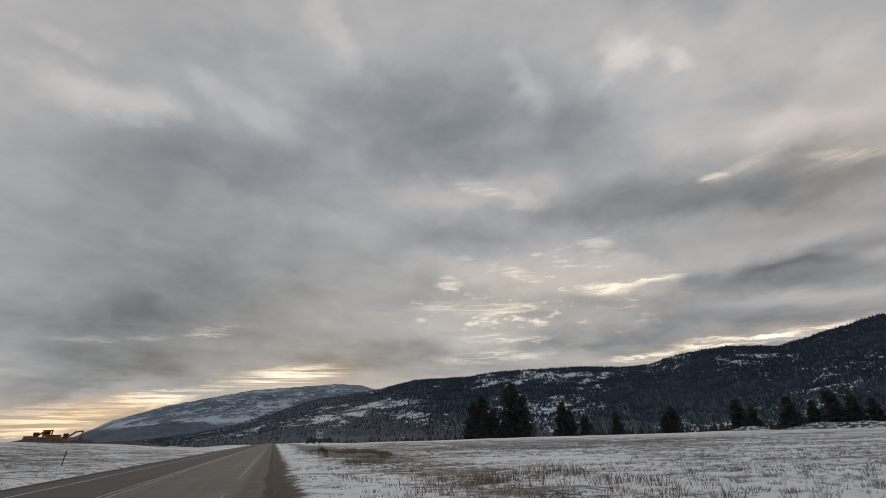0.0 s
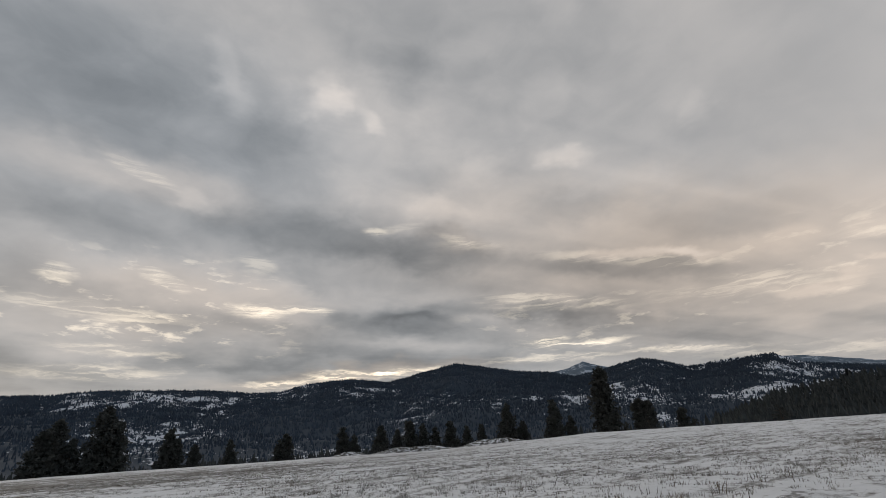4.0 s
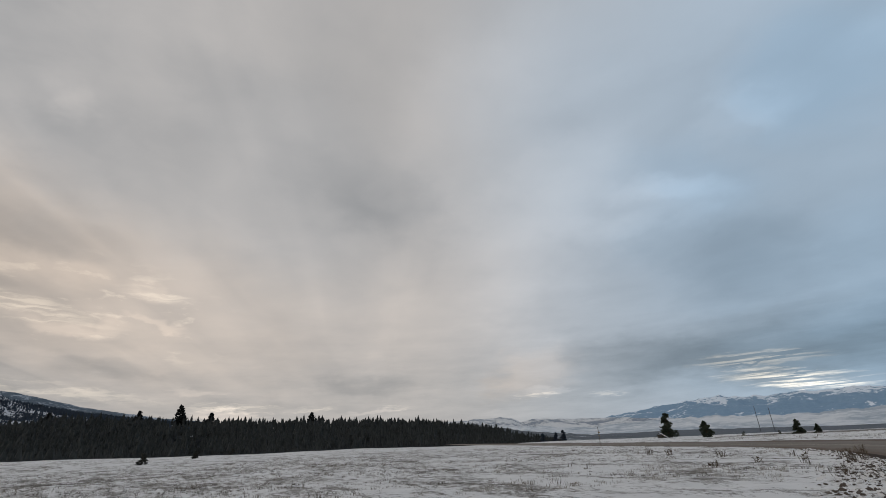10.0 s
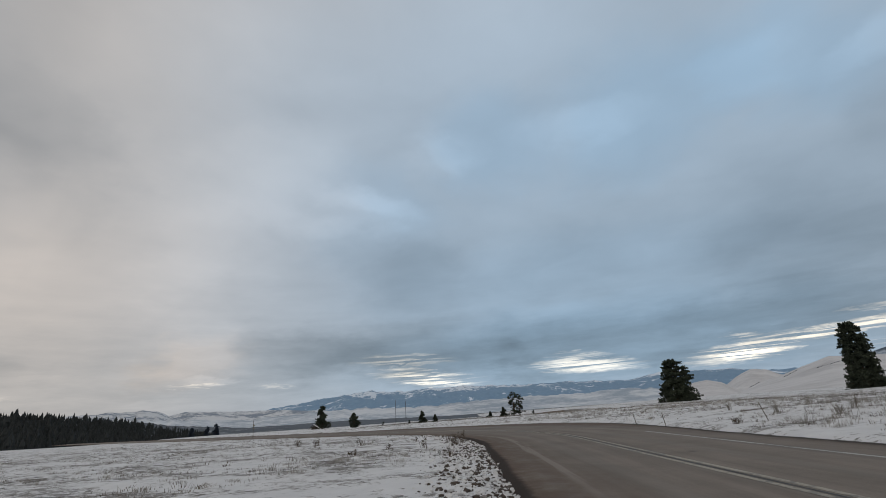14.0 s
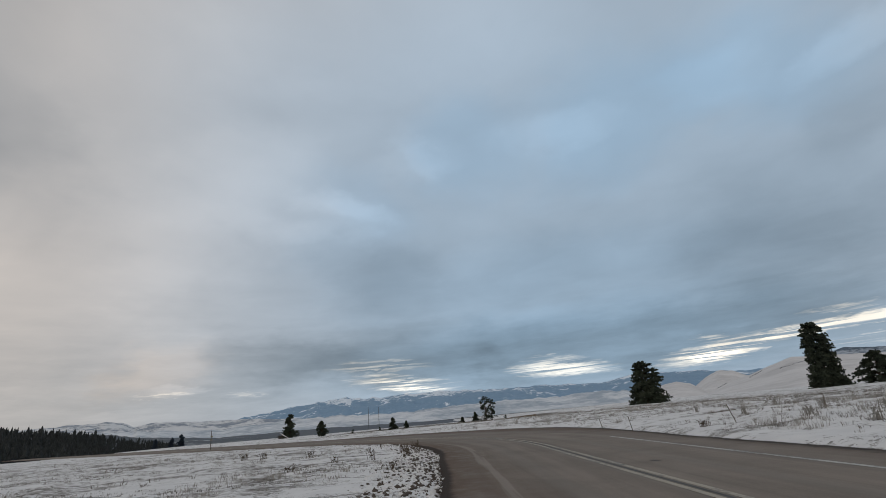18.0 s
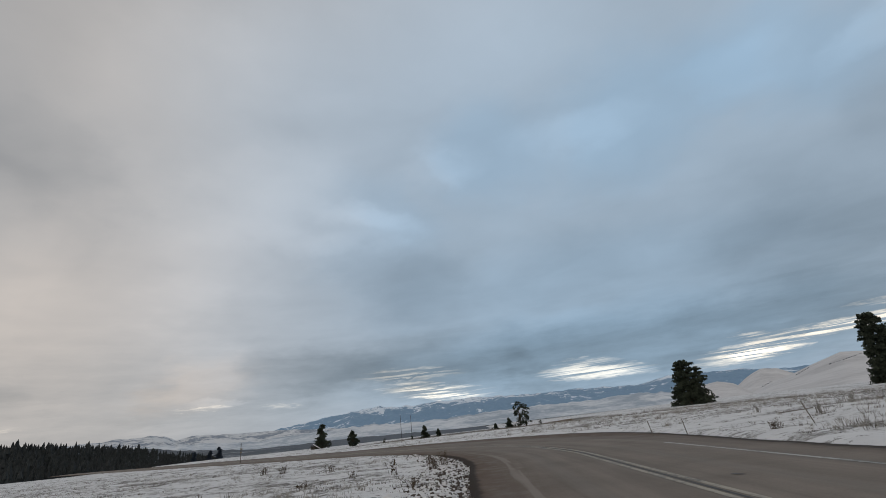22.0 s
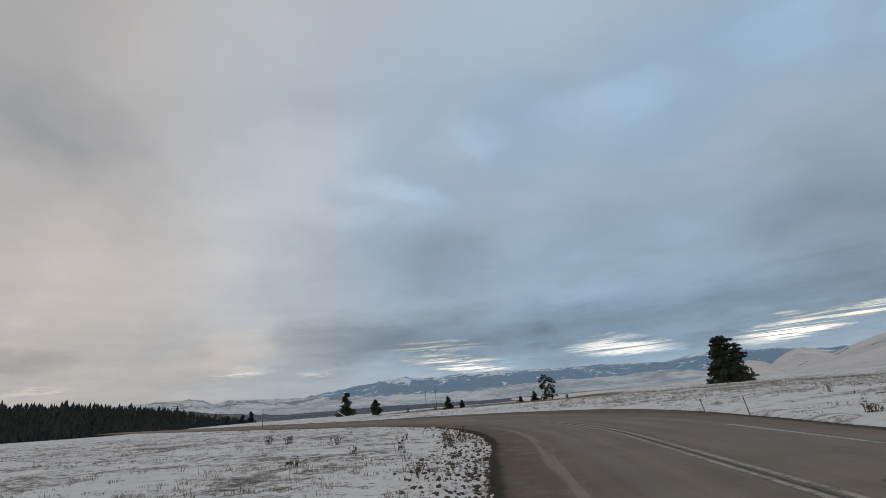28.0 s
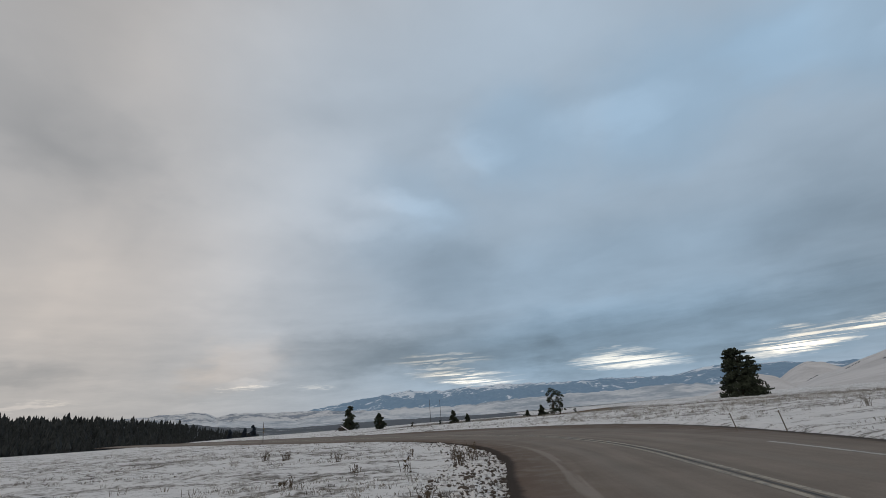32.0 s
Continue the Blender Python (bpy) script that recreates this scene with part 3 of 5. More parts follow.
MAT_SNOWHILL = slope_material("smooth_snow_hill", (0.46, 0.45, 0.455), (0.55, 0.54, 0.545), (0.66, 0.65, 0.655), 0.006, 0.35, 0.6)


# ---- mesh helpers ----
def mesh_from(name, verts, faces, material, smooth_shade=False):
    me = bpy.data.meshes.new(name)
    me.from_pydata(np.asarray(verts).tolist() if not isinstance(verts, list) else verts, [], faces.tolist() if isinstance(faces, np.ndarray) else faces)
    me.materials.append(material)
    if smooth_shade:
        me.polygons.foreach_set("use_smooth", np.ones(len(me.polygons), bool))
    me.update()
    return me


def grid_faces(rows, cols, wrap=False):
    r = np.arange(rows - 1)[:, None]
    c = np.arange(cols if wrap else cols - 1)[None, :]
    d = (c + 1) % cols
    a = r * cols + c
    return np.stack([a, a + cols, r * cols + d + cols, r * cols + d + 0 * a], -1).reshape(-1, 4)


def part(name, bm, material, parent, label=""):
    me = bpy.data.meshes.new(name)
    bm.to_mesh(me)
    bm.free()
    me.materials.append(material)
    ob = new(name, me)
    ob.parent = parent
    return tagged(ob, label)


def mesh_part(name, me, parent, label=""):
    ob = new(name, me)
    ob.parent = parent
    return tagged(ob, label)


def block(bm, size, at=(0, 0, 0), turn=(0, 0, 0), bevel=0.0):
    """A box with broken edges, added to bm."""
    made = bmesh.ops.create_cube(bm, size=1.0)["verts"]
    m = pose(*at, *turn) @ Matrix.Diagonal((*size, 1))
    bmesh.ops.transform(bm, matrix=m, verts=made)
    if bevel:
        edges = list({e for w in made for e in w.link_edges})
        bmesh.ops.bevel(bm, geom=edges, offset=bevel, segments=2, profile=0.6, affect="EDGES")
    return bm


def rod(bm, a, b, r1, r2, sides=8):
    a, b = Vector(a), Vector(b)
    turn = (b - a).to_track_quat("Z", "Y").to_matrix().to_4x4()
    m = Matrix.Translation((a + b) / 2) @ turn
    bmesh.ops.create_cone(bm, cap_ends=True, segments=sides, radius1=r1, radius2=r2, depth=(b - a).length, matrix=m)
    return bm


# ---- lie of the land ----
P0 = np.array((-1.18, -0.41))
AZ0, AZ1, BEND, RADIUS = 160.7, 115.2, 25.5, 33.0
H0, H1 = np.array(unit(AZ0)[:2]), np.array(unit(AZ1)[:2])
L0, L1 = np.array(unit(AZ0 - 90)[:2]), np.array(unit(AZ1 - 90)[:2])
HUB = P0 + BEND * H0 + RADIUS * L0
TURN = radians(AZ0 - AZ1)
P1 = HUB - RADIUS * L1


def road_width(s):
    return 10.0 + 3.3 * smooth(24, 44, s) - 2.3 * smooth(60, 74, s)


def near_edge(s):
    """The slight wander of the nearer paved edge."""
    return -0.20 + 0.80 * (1 - smooth(-14, 3, s)) + 0.05 * np.sin(np.asarray(s) * 0.31) + 0.03 * np.sin(np.asarray(s) * 0.83 + 1.0)


def road_point(s, d):
    """The place s metres along the road and d metres to the field's side of its nearer edge."""
    if s <= BEND:
        return P0 + s * H0 + d * L0
    f = (s - BEND) / RADIUS
    if f <= TURN:
        side = np.array(unit(AZ0 - math.degrees(f) - 90)[:2])
        return HUB - (RADIUS - d) * side
    return P1 + (s - BEND - RADIUS * TURN) * H1 + d * L1


def road_coords(x, y):
    q = np.stack([x, y], -1)
    a, da = (q - P0) @ H0, (q - P0) @ L0
    rel = q - HUB
    f = np.arctan2(rel @ H0, -(rel @ L0))
    b, db = (q - P1) @ H1, (q - P1) @ L1
    mid = (a > BEND) & (f < TURN) & (f > 0)
    end = (a > BEND) & ~mid
    s = np.where(end, b + BEND + RADIUS * TURN, np.where(mid, BEND + RADIUS * f, a))
    d = np.where(end, db, np.where(mid, RADIUS - np.hypot(rel[..., 0], rel[..., 1]), da))
    return s, d


RISE_AZ = [-180, -150, -100, -60, -41, -30, -19, 0, 40, 58, 83, 100, 112, 130, 150, 168, 176, 180]
RISE = [0.5, 0.6, 1.5, 3.4, 3.1, 1.6, 0.2, 0.1, 0.2, 2.2, 2.1, 0.9, 0.7, 0.0, -0.5, -0.6, 0.4, 0.5]


def height(x, y):
    """The ground's height: a nearly level bench that falls away beyond its rim."""
    x, y = np.asarray(x, float), np.asarray(y, float)
    r, az = np.hypot(x, y), np.degrees(np.arctan2(x, y))
    z = np.interp(az, RISE_AZ, RISE) * smooth(45, 165, r)
    s, d = road_coords(x, y)
    w = road_width(s)
    out = np.maximum(d - near_edge(s), -d - w)
    z = z * smooth(0, 30, out)
    z = z + (fbm(x * 0.05, y * 0.05, 3, 5) - 0.5) * 0.5 * smooth(4, 40, out)
    z = z + (fbm(x * 0.7, y * 0.7, 3, 9) - 0.5) * 0.22 * smooth(0.3, 3, out) * (1 - smooth(90, 160, r))
    z = z + 0.10 * smooth(0.1, 1.0, out) + 0.45 * smooth(1.0, 9.0, -d - w) * smooth(-5, 12, s) * (1 - smooth(60, 110, r))
    z = z - 0.13 * (1 - smooth(0.25, 1.2, out))
    along_road = (np.abs(az + 19.3) < 8) * smooth(8, 3, np.abs(az + 19.3))
    rim = 172 + 160 * along_road + 14 * (fbm(az * 0.15, 0 * az, 2, 3) - 0.5)
    z = z - 0.035 * np.maximum(r - rim, 0) * (1 - smooth(500, 900, r)) - 14 * smooth(500, 900, r) * (r > rim)
    return z


def drop(x, y):
    return float(height(np.array([x]), np.array([y]))[0])


# ---- ground ----
radii = np.concatenate([[0.01, 2.0, 5.0, 8.0], np.arange(10, 50, 0.45), np.arange(50, 110, 1.2), np.arange(110, 200, 3.0), np.geomspace(200, 4800, 40)])
turns = np.radians(np.arange(0, 360, 0.45))
gx = 1.0 + radii[:, None] * np.sin(turns)[None, :]
gy = -5.0 + radii[:, None] * np.cos(turns)[None, :]
gz = height(gx, gy)
ground_mesh = mesh_from("ground", np.stack([gx, gy, gz], -1).reshape(-1, 3), np.vstack([grid_faces(len(radii), len(turns), True)[:, ::-1]]), MAT_FIELD, True)
gs, gd = road_coords(gx, gy)
gw = road_width(gs)
outside = np.maximum(gd - near_edge(gs), -gd - gw)
bare = 0.52 * np.exp(-((gd - 8.0) / 3.0) ** 2) * (1 - smooth(-22, -4, gs)) + 0.16 * smooth(6, 10, gd) * (1 - smooth(40, 70, gd)) * (1 - smooth(-45, -25, gs)) + 0.25 * (gd > 3) * (1 - smooth(-60, -25, gs)) + 0.34 * (gd < -gw) * (1 - smooth(-10, 10, gs)) + 0.06 * smooth(12, 30, outside) - np.where(gd > 0, 0.35, 0.15) * np.exp(-((outside - 2.2) / 1.6) ** 2)
bare = bare + 0.16 * np.exp(-((gd - 4.0) / 3.5) ** 2) * smooth(8, 18, gs) * (1 - smooth(44, 60, gs))
gaz = np.degrees(np.arctan2(gx, gy))
grr = np.hypot(gx, gy)
bare = bare + 0.04 * smooth(108, 120, gaz) * (1 - smooth(150, 160, gaz)) * smooth(10, 18, grr) * (1 - smooth(60, 85, grr)) + 0.05
bare = bare * 0.8 + 1.0 * smooth(146, 156, gaz) * (1 - smooth(170, 176, gaz)) * smooth(75, 95, grr) * (1 - smooth(125, 165, grr)) - 0.25 * smooth(95, 160, grr)
gravel = np.exp(-np.maximum(outside - 0.1, 0) / np.where(gd > 0, 0.32 + 1.0 * (1 - smooth(-14, 6, gs)), 0.4)) * 1.0
bare = bare - 0.3 * smooth(180, 320, grr)
for key, values in (("bare", bare), ("gravel", gravel), ("near", 1 - smooth(50, 220, grr))):
    layer = ground_mesh.attributes.new(key, "FLOAT", "POINT")
    layer.data.foreach_set("value", values.reshape(-1).astype(np.float32))
ground = tagged(new("ground", ground_mesh), "flat field of thin snow with dry stubble showing through", "ground", kind="structure")

# ---- road ----
road_s = np.concatenate([np.arange(-430, -60, 6.0), np.arange(-60, 120, 1.0), np.arange(120, 330, 5.0)])
cols = 15
rv, ruv, gaps = [], [], []
for s in road_s:
    w = float(road_width(s))
    for j in range(-1, cols + 1):
        k = min(max(j, 0), cols - 1)
        d = near_edge(s) + 0.12 - (w + near_edge(s) + 0.24) * k / (cols - 1)
        ragged = 0.0 if 0 < j < cols - 1 else 0.10 * (vnoise(s * 0.9, k, 4) - 0.5)
        q = road_point(s, d + float(ragged) + 0.20 * (k - j))
        rv.append((q[0], q[1], 0.025 * math.sin(math.pi * k / (cols - 1)) + 0.004 - 0.16 * abs(k - j)))
        ruv.append((s, d + 0.20 * (k - j)))
        gaps.append(min(0.12 - d + float(near_edge(s)), 0.35 * (d + w + 0.12)))
road_mesh = mesh_from("road", rv, grid_faces(len(road_s), cols + 2), MAT_ROAD, True)
road_mesh.attributes.new("gap", "FLOAT", "POINT").data.foreach_set("value", np.array(gaps, np.float32))
layer = road_mesh.uv_layers.new(name="along")
index = np.empty(len(road_mesh.loops), np.int32)
road_mesh.loops.foreach_get("vertex_index", index)
layer.data.foreach_set("uv", np.array(ruv, np.float32)[index].reshape(-1))
road = tagged(new("road", road_mesh), "worn grey two-lane asphalt road bending through snowy fields", "road", kind="structure")


def stripe(name, d, width, s0, s1, material, label):
    vs = []
    for s in np.arange(s0, s1 + 0.01, 1.0):
        w = float(road_width(s))
        far = d
        for o in (0.5, -0.5):
            q = road_point(s, far + o * width)
            t = (near_edge(s) + 0.12 - (far + o * width)) / (w + near_edge(s) + 0.24)
            vs.append((q[0], q[1], 0.025 * math.sin(math.pi * t) + 0.010))
    me = mesh_from(name, vs, grid_faces(len(vs) // 2, 2), material)
    return mesh_part(name, me, road, label)


stripe("centre_line", -4.35, 0.13, -300, 160, MAT_YELLOW_LINE, "faded yellow centre line")
stripe("centre_line", -4.66, 0.13, -300, 160, MAT_YELLOW_LINE, "faded yellow centre line")
stripe("edge_line", -8.05, 0.14, -300, 27, MAT_WHITE_LINE, "white edge line")
for a, b, at in ((-120, -26, -0.65), (-19, -9, -0.65)):
    stripe("edge_line", at, 0.13, a, b, MAT_FAINT_LINE, "worn white edge line")


# ---- mountains and hills ----
def range_of_hills(name, profile, near, far, material, label, rough=0.10, foot=-0.9, seed=1, step=0.12, ripple=0.12, waves=6.0, category="mountain"):
    """A ridge seen at the heights of profile (azimuth, elevation): it climbs from near to far metres and falls behind."""
    az = np.arange(profile[0][0], profile[-1][0] + step / 2, step)
    crest = np.interp(az, [p[0] for p in profile], [p[1] for p in profile])
    crest = crest + ripple * (fbm(az * 1.3, 0 * az, 4, seed) - 0.5) * 2
    rows = 80
    t = np.linspace(0, 1, rows)
    reach = far * (1 + 0.10 * (fbm(az * 0.12, 0 * az + 3, 2, seed + 2) - 0.5))
    dist = near + (reach[None, :] - near) * t[:, None]
    top = 1.6 + reach * np.tan(np.radians(crest))
    low = 1.6 + near * np.tan(np.radians(foot))
    a = np.radians(az)[None, :] + 0 * dist
    x, y = dist * np.sin(a), dist * np.cos(a)
    n = fbm(x * waves / far, y * waves / far, 5, seed + 5)
    ridge = 1 - np.abs(2 * fbm(x * waves * 1.6 / far, y * waves * 1.6 / far, 4, seed + 8) - 1)
    bend = t[:, None] ** 1.15
    z = low + (top[None, :] - low) * (bend + (0.9 * (n - 0.5) + 0.9 * (ridge - 0.75)) * rough * 4 * (t * (1 - t))[:, None])
    z = np.minimum(z, 1.6 + dist * np.tan(np.radians(crest))[None, :] * 0.985 - 0.0 + (t > 0.999)[:, None] * 1e6)
    z[-1] = top
    back = 4
    bx = np.stack([(reach + (far * 0.09) * (k + 1)) * np.sin(np.radians(az)) for k in range(back)])
    by = np.stack([(reach + (far * 0.09) * (k + 1)) * np.cos(np.radians(az)) for k in range(back)])
    bz = np.stack([low + (top - low) * (1 - 0.25 * (k + 1)) for k in range(back)])
    x, y, z = np.vstack([x, bx]), np.vstack([y, by]), np.vstack([z, bz])
    me = mesh_from(name, np.stack([x, y, z], -1).reshape(-1, 3), grid_faces(rows + back, len(az))[:, ::-1], material, True)
    ob = tagged(new(name, me), label, category, kind="structure")
    return ob, (az, dist, z[:rows])


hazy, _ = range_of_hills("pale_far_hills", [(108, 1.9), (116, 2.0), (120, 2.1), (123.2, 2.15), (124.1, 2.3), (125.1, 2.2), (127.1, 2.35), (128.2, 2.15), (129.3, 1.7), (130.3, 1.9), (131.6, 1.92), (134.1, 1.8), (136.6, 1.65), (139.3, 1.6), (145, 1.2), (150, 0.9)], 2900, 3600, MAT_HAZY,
    "hazy grey far hills streaked with snow", 0.2, 0.2, 27, 0.12, 0.08, 12, "hill")
far_blue, _ = range_of_hills("haze_blue_mountains", [(132, 0.8), (136, 1.2), (138, 1.45), (140, 1.9), (141.6, 1.95), (143, 2.25), (145.9, 2.6), (148.5, 2.85), (150.2, 3.0), (152, 2.75), (155, 2.75), (161, 2.85), (166, 2.6),
    (169, 2.45), (173, 2.4), (177, 2.1), (180, 2.0), (183.3, 2.6), (187, 2.35), (190, 2.1), (193, 1.7), (198, 1.6), (203, 1.6), (210, 1.5), (230, 1.2), (250, 1.0)], 3300, 4300, MAT_HAZE_BLUE, "distant mountains tinted haze-blue, with snow on the ridges", 0.24, 0.3, 21, 0.10, 0.16, 16)
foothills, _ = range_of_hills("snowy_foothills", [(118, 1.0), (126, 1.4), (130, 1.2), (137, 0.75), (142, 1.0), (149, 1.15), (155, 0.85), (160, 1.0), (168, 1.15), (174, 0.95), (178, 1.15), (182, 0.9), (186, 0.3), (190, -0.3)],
    2300, 3100, MAT_FOOTHILL, "white snow-covered foothills with a blue-grey haze tint, below far mountains", 0.24, -0.35, 31, 0.12, 0.16, 8, "hill")
valley, _ = range_of_hills("valley_woods", [(112, 0.4), (122, 0.35), (129, 0.15), (137, 0.0), (147, -0.05), (154, -0.2), (160, -0.4), (166, -0.65), (172, -1.0)], 1100, 1900, MAT_VALLEY,
    "dark scrub and woods on the valley floor", 0.05, -0.8, 41, 0.25, 0.06, 8, "valley")
low_woods, _ = range_of_hills("low_wooded_hills", [(116, 1.7), (122, 1.5), (125, 1.35), (127, 1.15), (129, 0.85), (131, 0.55), (134, 0.25), (137, 0.0), (141, -0.3)], 640, 1050, MAT_LOW_WOODS,
    "low dark wooded hills with streaks of snow", 0.06, -0.7, 47, 0.15, 0.10, 8, "hill")
snow_hill, hill_land = range_of_hills("snow_hill", [(187.5, -1.0), (188.7, -0.6), (191.5, 0.6), (193.4, 1.1), (195.4, 1.8), (197.5, 2.45), (198.8, 2.3), (200.6, 2.2), (204, 1.9), (212, 1.4), (225, 0.8), (240, 0.2)], 420, 900, MAT_SNOWHILL,
    "smooth rounded hill under unbroken snow", 0.03, -0.8, 51, 0.25, 0.02, 3, "hill")
low_hill, _ = range_of_hills("low_snow_hill", [(181.5, -0.5), (183, 0.0), (184.2, 0.45), (185.6, 1.1), (187, 1.3), (188.3, 0.95), (189.9, -0.2), (191, -0.6)], 1000, 1400, MAT_SNOWHILL, "low white hill behind the field", 0.03, -0.7, 57, 0.25, 0.02, 3, "hill")
back_hill, _ = range_of_hills("back_snow_hill", [(186.5, 0.0), (188.5, 0.5), (189.6, 1.3), (190.3, 1.65), (191.1, 1.95), (192.4, 1.8), (193.5, 1.2), (196, 0.5), (198, 0.0)], 1500, 2200, MAT_SNOWHILL, "white hill rising behind a lower one", 0.05, -0.5, 59, 0.25, 0.05, 3, "hill")
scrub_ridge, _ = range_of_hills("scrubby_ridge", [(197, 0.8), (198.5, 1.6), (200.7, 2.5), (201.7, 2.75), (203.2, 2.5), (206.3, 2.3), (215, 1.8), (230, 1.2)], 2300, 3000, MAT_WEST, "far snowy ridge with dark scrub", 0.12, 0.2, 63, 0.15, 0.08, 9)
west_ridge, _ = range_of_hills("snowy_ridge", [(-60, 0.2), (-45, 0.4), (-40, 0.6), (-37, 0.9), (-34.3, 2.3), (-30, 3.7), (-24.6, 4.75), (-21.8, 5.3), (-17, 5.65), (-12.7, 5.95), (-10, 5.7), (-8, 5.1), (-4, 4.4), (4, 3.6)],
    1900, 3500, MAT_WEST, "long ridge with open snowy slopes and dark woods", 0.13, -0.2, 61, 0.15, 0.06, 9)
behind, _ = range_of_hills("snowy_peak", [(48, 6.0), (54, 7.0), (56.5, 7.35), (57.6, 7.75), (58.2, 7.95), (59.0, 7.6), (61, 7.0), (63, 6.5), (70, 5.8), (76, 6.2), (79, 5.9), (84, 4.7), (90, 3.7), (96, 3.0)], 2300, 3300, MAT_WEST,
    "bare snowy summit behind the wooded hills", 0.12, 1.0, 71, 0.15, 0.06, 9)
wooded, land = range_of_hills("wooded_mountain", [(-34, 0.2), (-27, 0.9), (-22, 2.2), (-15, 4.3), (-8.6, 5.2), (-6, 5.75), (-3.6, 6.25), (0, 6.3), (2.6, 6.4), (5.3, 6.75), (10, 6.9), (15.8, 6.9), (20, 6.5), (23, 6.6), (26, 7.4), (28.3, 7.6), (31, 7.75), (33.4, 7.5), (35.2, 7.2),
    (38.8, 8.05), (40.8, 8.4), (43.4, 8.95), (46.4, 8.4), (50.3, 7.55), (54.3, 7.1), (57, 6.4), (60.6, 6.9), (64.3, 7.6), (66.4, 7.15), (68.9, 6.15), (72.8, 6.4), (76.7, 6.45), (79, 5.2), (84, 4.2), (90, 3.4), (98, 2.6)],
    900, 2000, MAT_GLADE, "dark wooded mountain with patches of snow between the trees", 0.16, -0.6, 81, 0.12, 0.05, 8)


def spires(name, x, y, z, h, w, material, label, rng, tiers=1, category="trees", sides=5):
    """Many small conifers in one mesh: jagged stacked cones."""
    n = len(x)
    vs, fs, base = [], [], 0
    for k in range(tiers):
        z0 = z + h * (0.08 + 0.80 * k / tiers)
        z1 = z + h * (0.08 + 0.92 * (k + 1.25) / (tiers + 0.25)) if k < tiers - 1 else z + h
        r = w * (1 - 0.75 * k / tiers) * 0.5
        ring = []
        for j in range(sides):
            a = 2 * math.pi * j / sides + rng.uniform(0, 6.28, n) * 0.2
            q = r * rng.uniform(0.6, 1.25, n)
            ring.append(np.stack([x + q * np.cos(a), y + q * np.sin(a), z0 - h * rng.uniform(0, 0.09, n)], -1))
        tip = np.stack([x + w * rng.uniform(-0.04, 0.04, n), y + 0 * x, z1], -1)
        block_v = np.stack(ring + [tip], 1)
        vs.append(block_v.reshape(-1, 3))
        start = base + np.arange(n) * (sides + 1)
        for j in range(sides):
            fs.append(np.stack([start + j, start + (j + 1) % sides, start + sides], -1))
        base += n * (sides + 1)
    me = mesh_from(name, np.vstack(vs), np.vstack(fs), material)
    return tagged(new(name, me), label, category, kind="stuff")


def glade(x, y):
    """Openings in the mountain's woods: above about a half the snow lies open."""
    az, r = np.degrees(np.arctan2(x, y)), np.hypot(x, y)
    drift = 1.2 * (fbm(x * 0.004, y * 0.004, 3, 91) - 0.5) + 0.7 * (fbm(x * 0.03, y * 0.03, 2, 95) - 0.5) + 0.19
    spots = 0.22 * np.exp(-((az - 25.5) / 6) ** 2) * smooth(1350, 1800, r) + 0.36 * np.exp(-((az + 4) / 2.6) ** 2) * smooth(1040, 1140, r) * (1 - smooth(1450, 1560, r))
    spots = spots + 0.20 * np.exp(-((az - 76) / 8) ** 2) * smooth(1500, 1850, r) + 0.20 * (1 - smooth(-4, 8, az)) * smooth(1300, 1600, r) - 0.25 * np.exp(-((az - 44) / 7) ** 2) * smooth(1200, 1500, r)
    spots = spots - 0.40 * (1 - smooth(-9, -5, az)) * (1 - smooth(1150, 1350, r)) + 0.34 * np.exp(-((az - 65) / 2.8) ** 2) * (1 - smooth(1250, 1400, r))
    return np.clip(drift + spots, 0, 1)


layer = wooded.data.attributes.new("open", "FLOAT", "POINT")
spots = np.empty(len(wooded.data.vertices) * 3, np.float32)
wooded.data.vertices.foreach_get("co", spots)
spots = spots.reshape(-1, 3).astype(float)
layer.data.foreach_set("value", glade(spots[:, 0], spots[:, 1]).astype(np.float32))

rng = np.random.default_rng(7)
# woods on the mountain: dense, with openings where the snow shows
l_az, l_dist, l_z = land
count = 100000
col = rng.uniform(0, len(l_az) - 1.001, count)
row = np.sqrt(rng.uniform(0.0, 1.0, count)) * (l_dist.shape[0] - 1.001)
i0, j0 = row.astype(int), col.astype(int)
fr, fc = row - i0, col - j0


def sample(q):
    return (q[i0, j0] * (1 - fr) * (1 - fc) + q[i0 + 1, j0] * fr * (1 - fc) + q[i0, j0 + 1] * (1 - fr) * fc + q[i0 + 1, j0 + 1] * fr * fc)


td, tz = sample(l_dist), sample(l_z)
ta = np.radians(l_az[0] + col * (l_az[1] - l_az[0]))
tx, ty = td * np.sin(ta), td * np.cos(ta)
keep = rng.uniform(0, 1, count) > 0.80 * smooth(0.36, 0.56, glade(tx, ty))
keep &= rng.uniform(0, 1, count) < 0.42 + 0.58 * smooth(-14, 2, np.degrees(ta))
tx, ty, tz = tx[keep], ty[keep], tz[keep]
th = rng.uniform(4.5, 9.5, len(tx)) * (0.62 + 0.38 * smooth(-14, 2, np.degrees(np.arctan2(tx, ty))))
spires("mountain_forest", tx, ty, tz - 0.5, th, th * 0.5, MAT_HAZY_NEEDLE, "dense dark conifer forest covering the mountainside", rng)

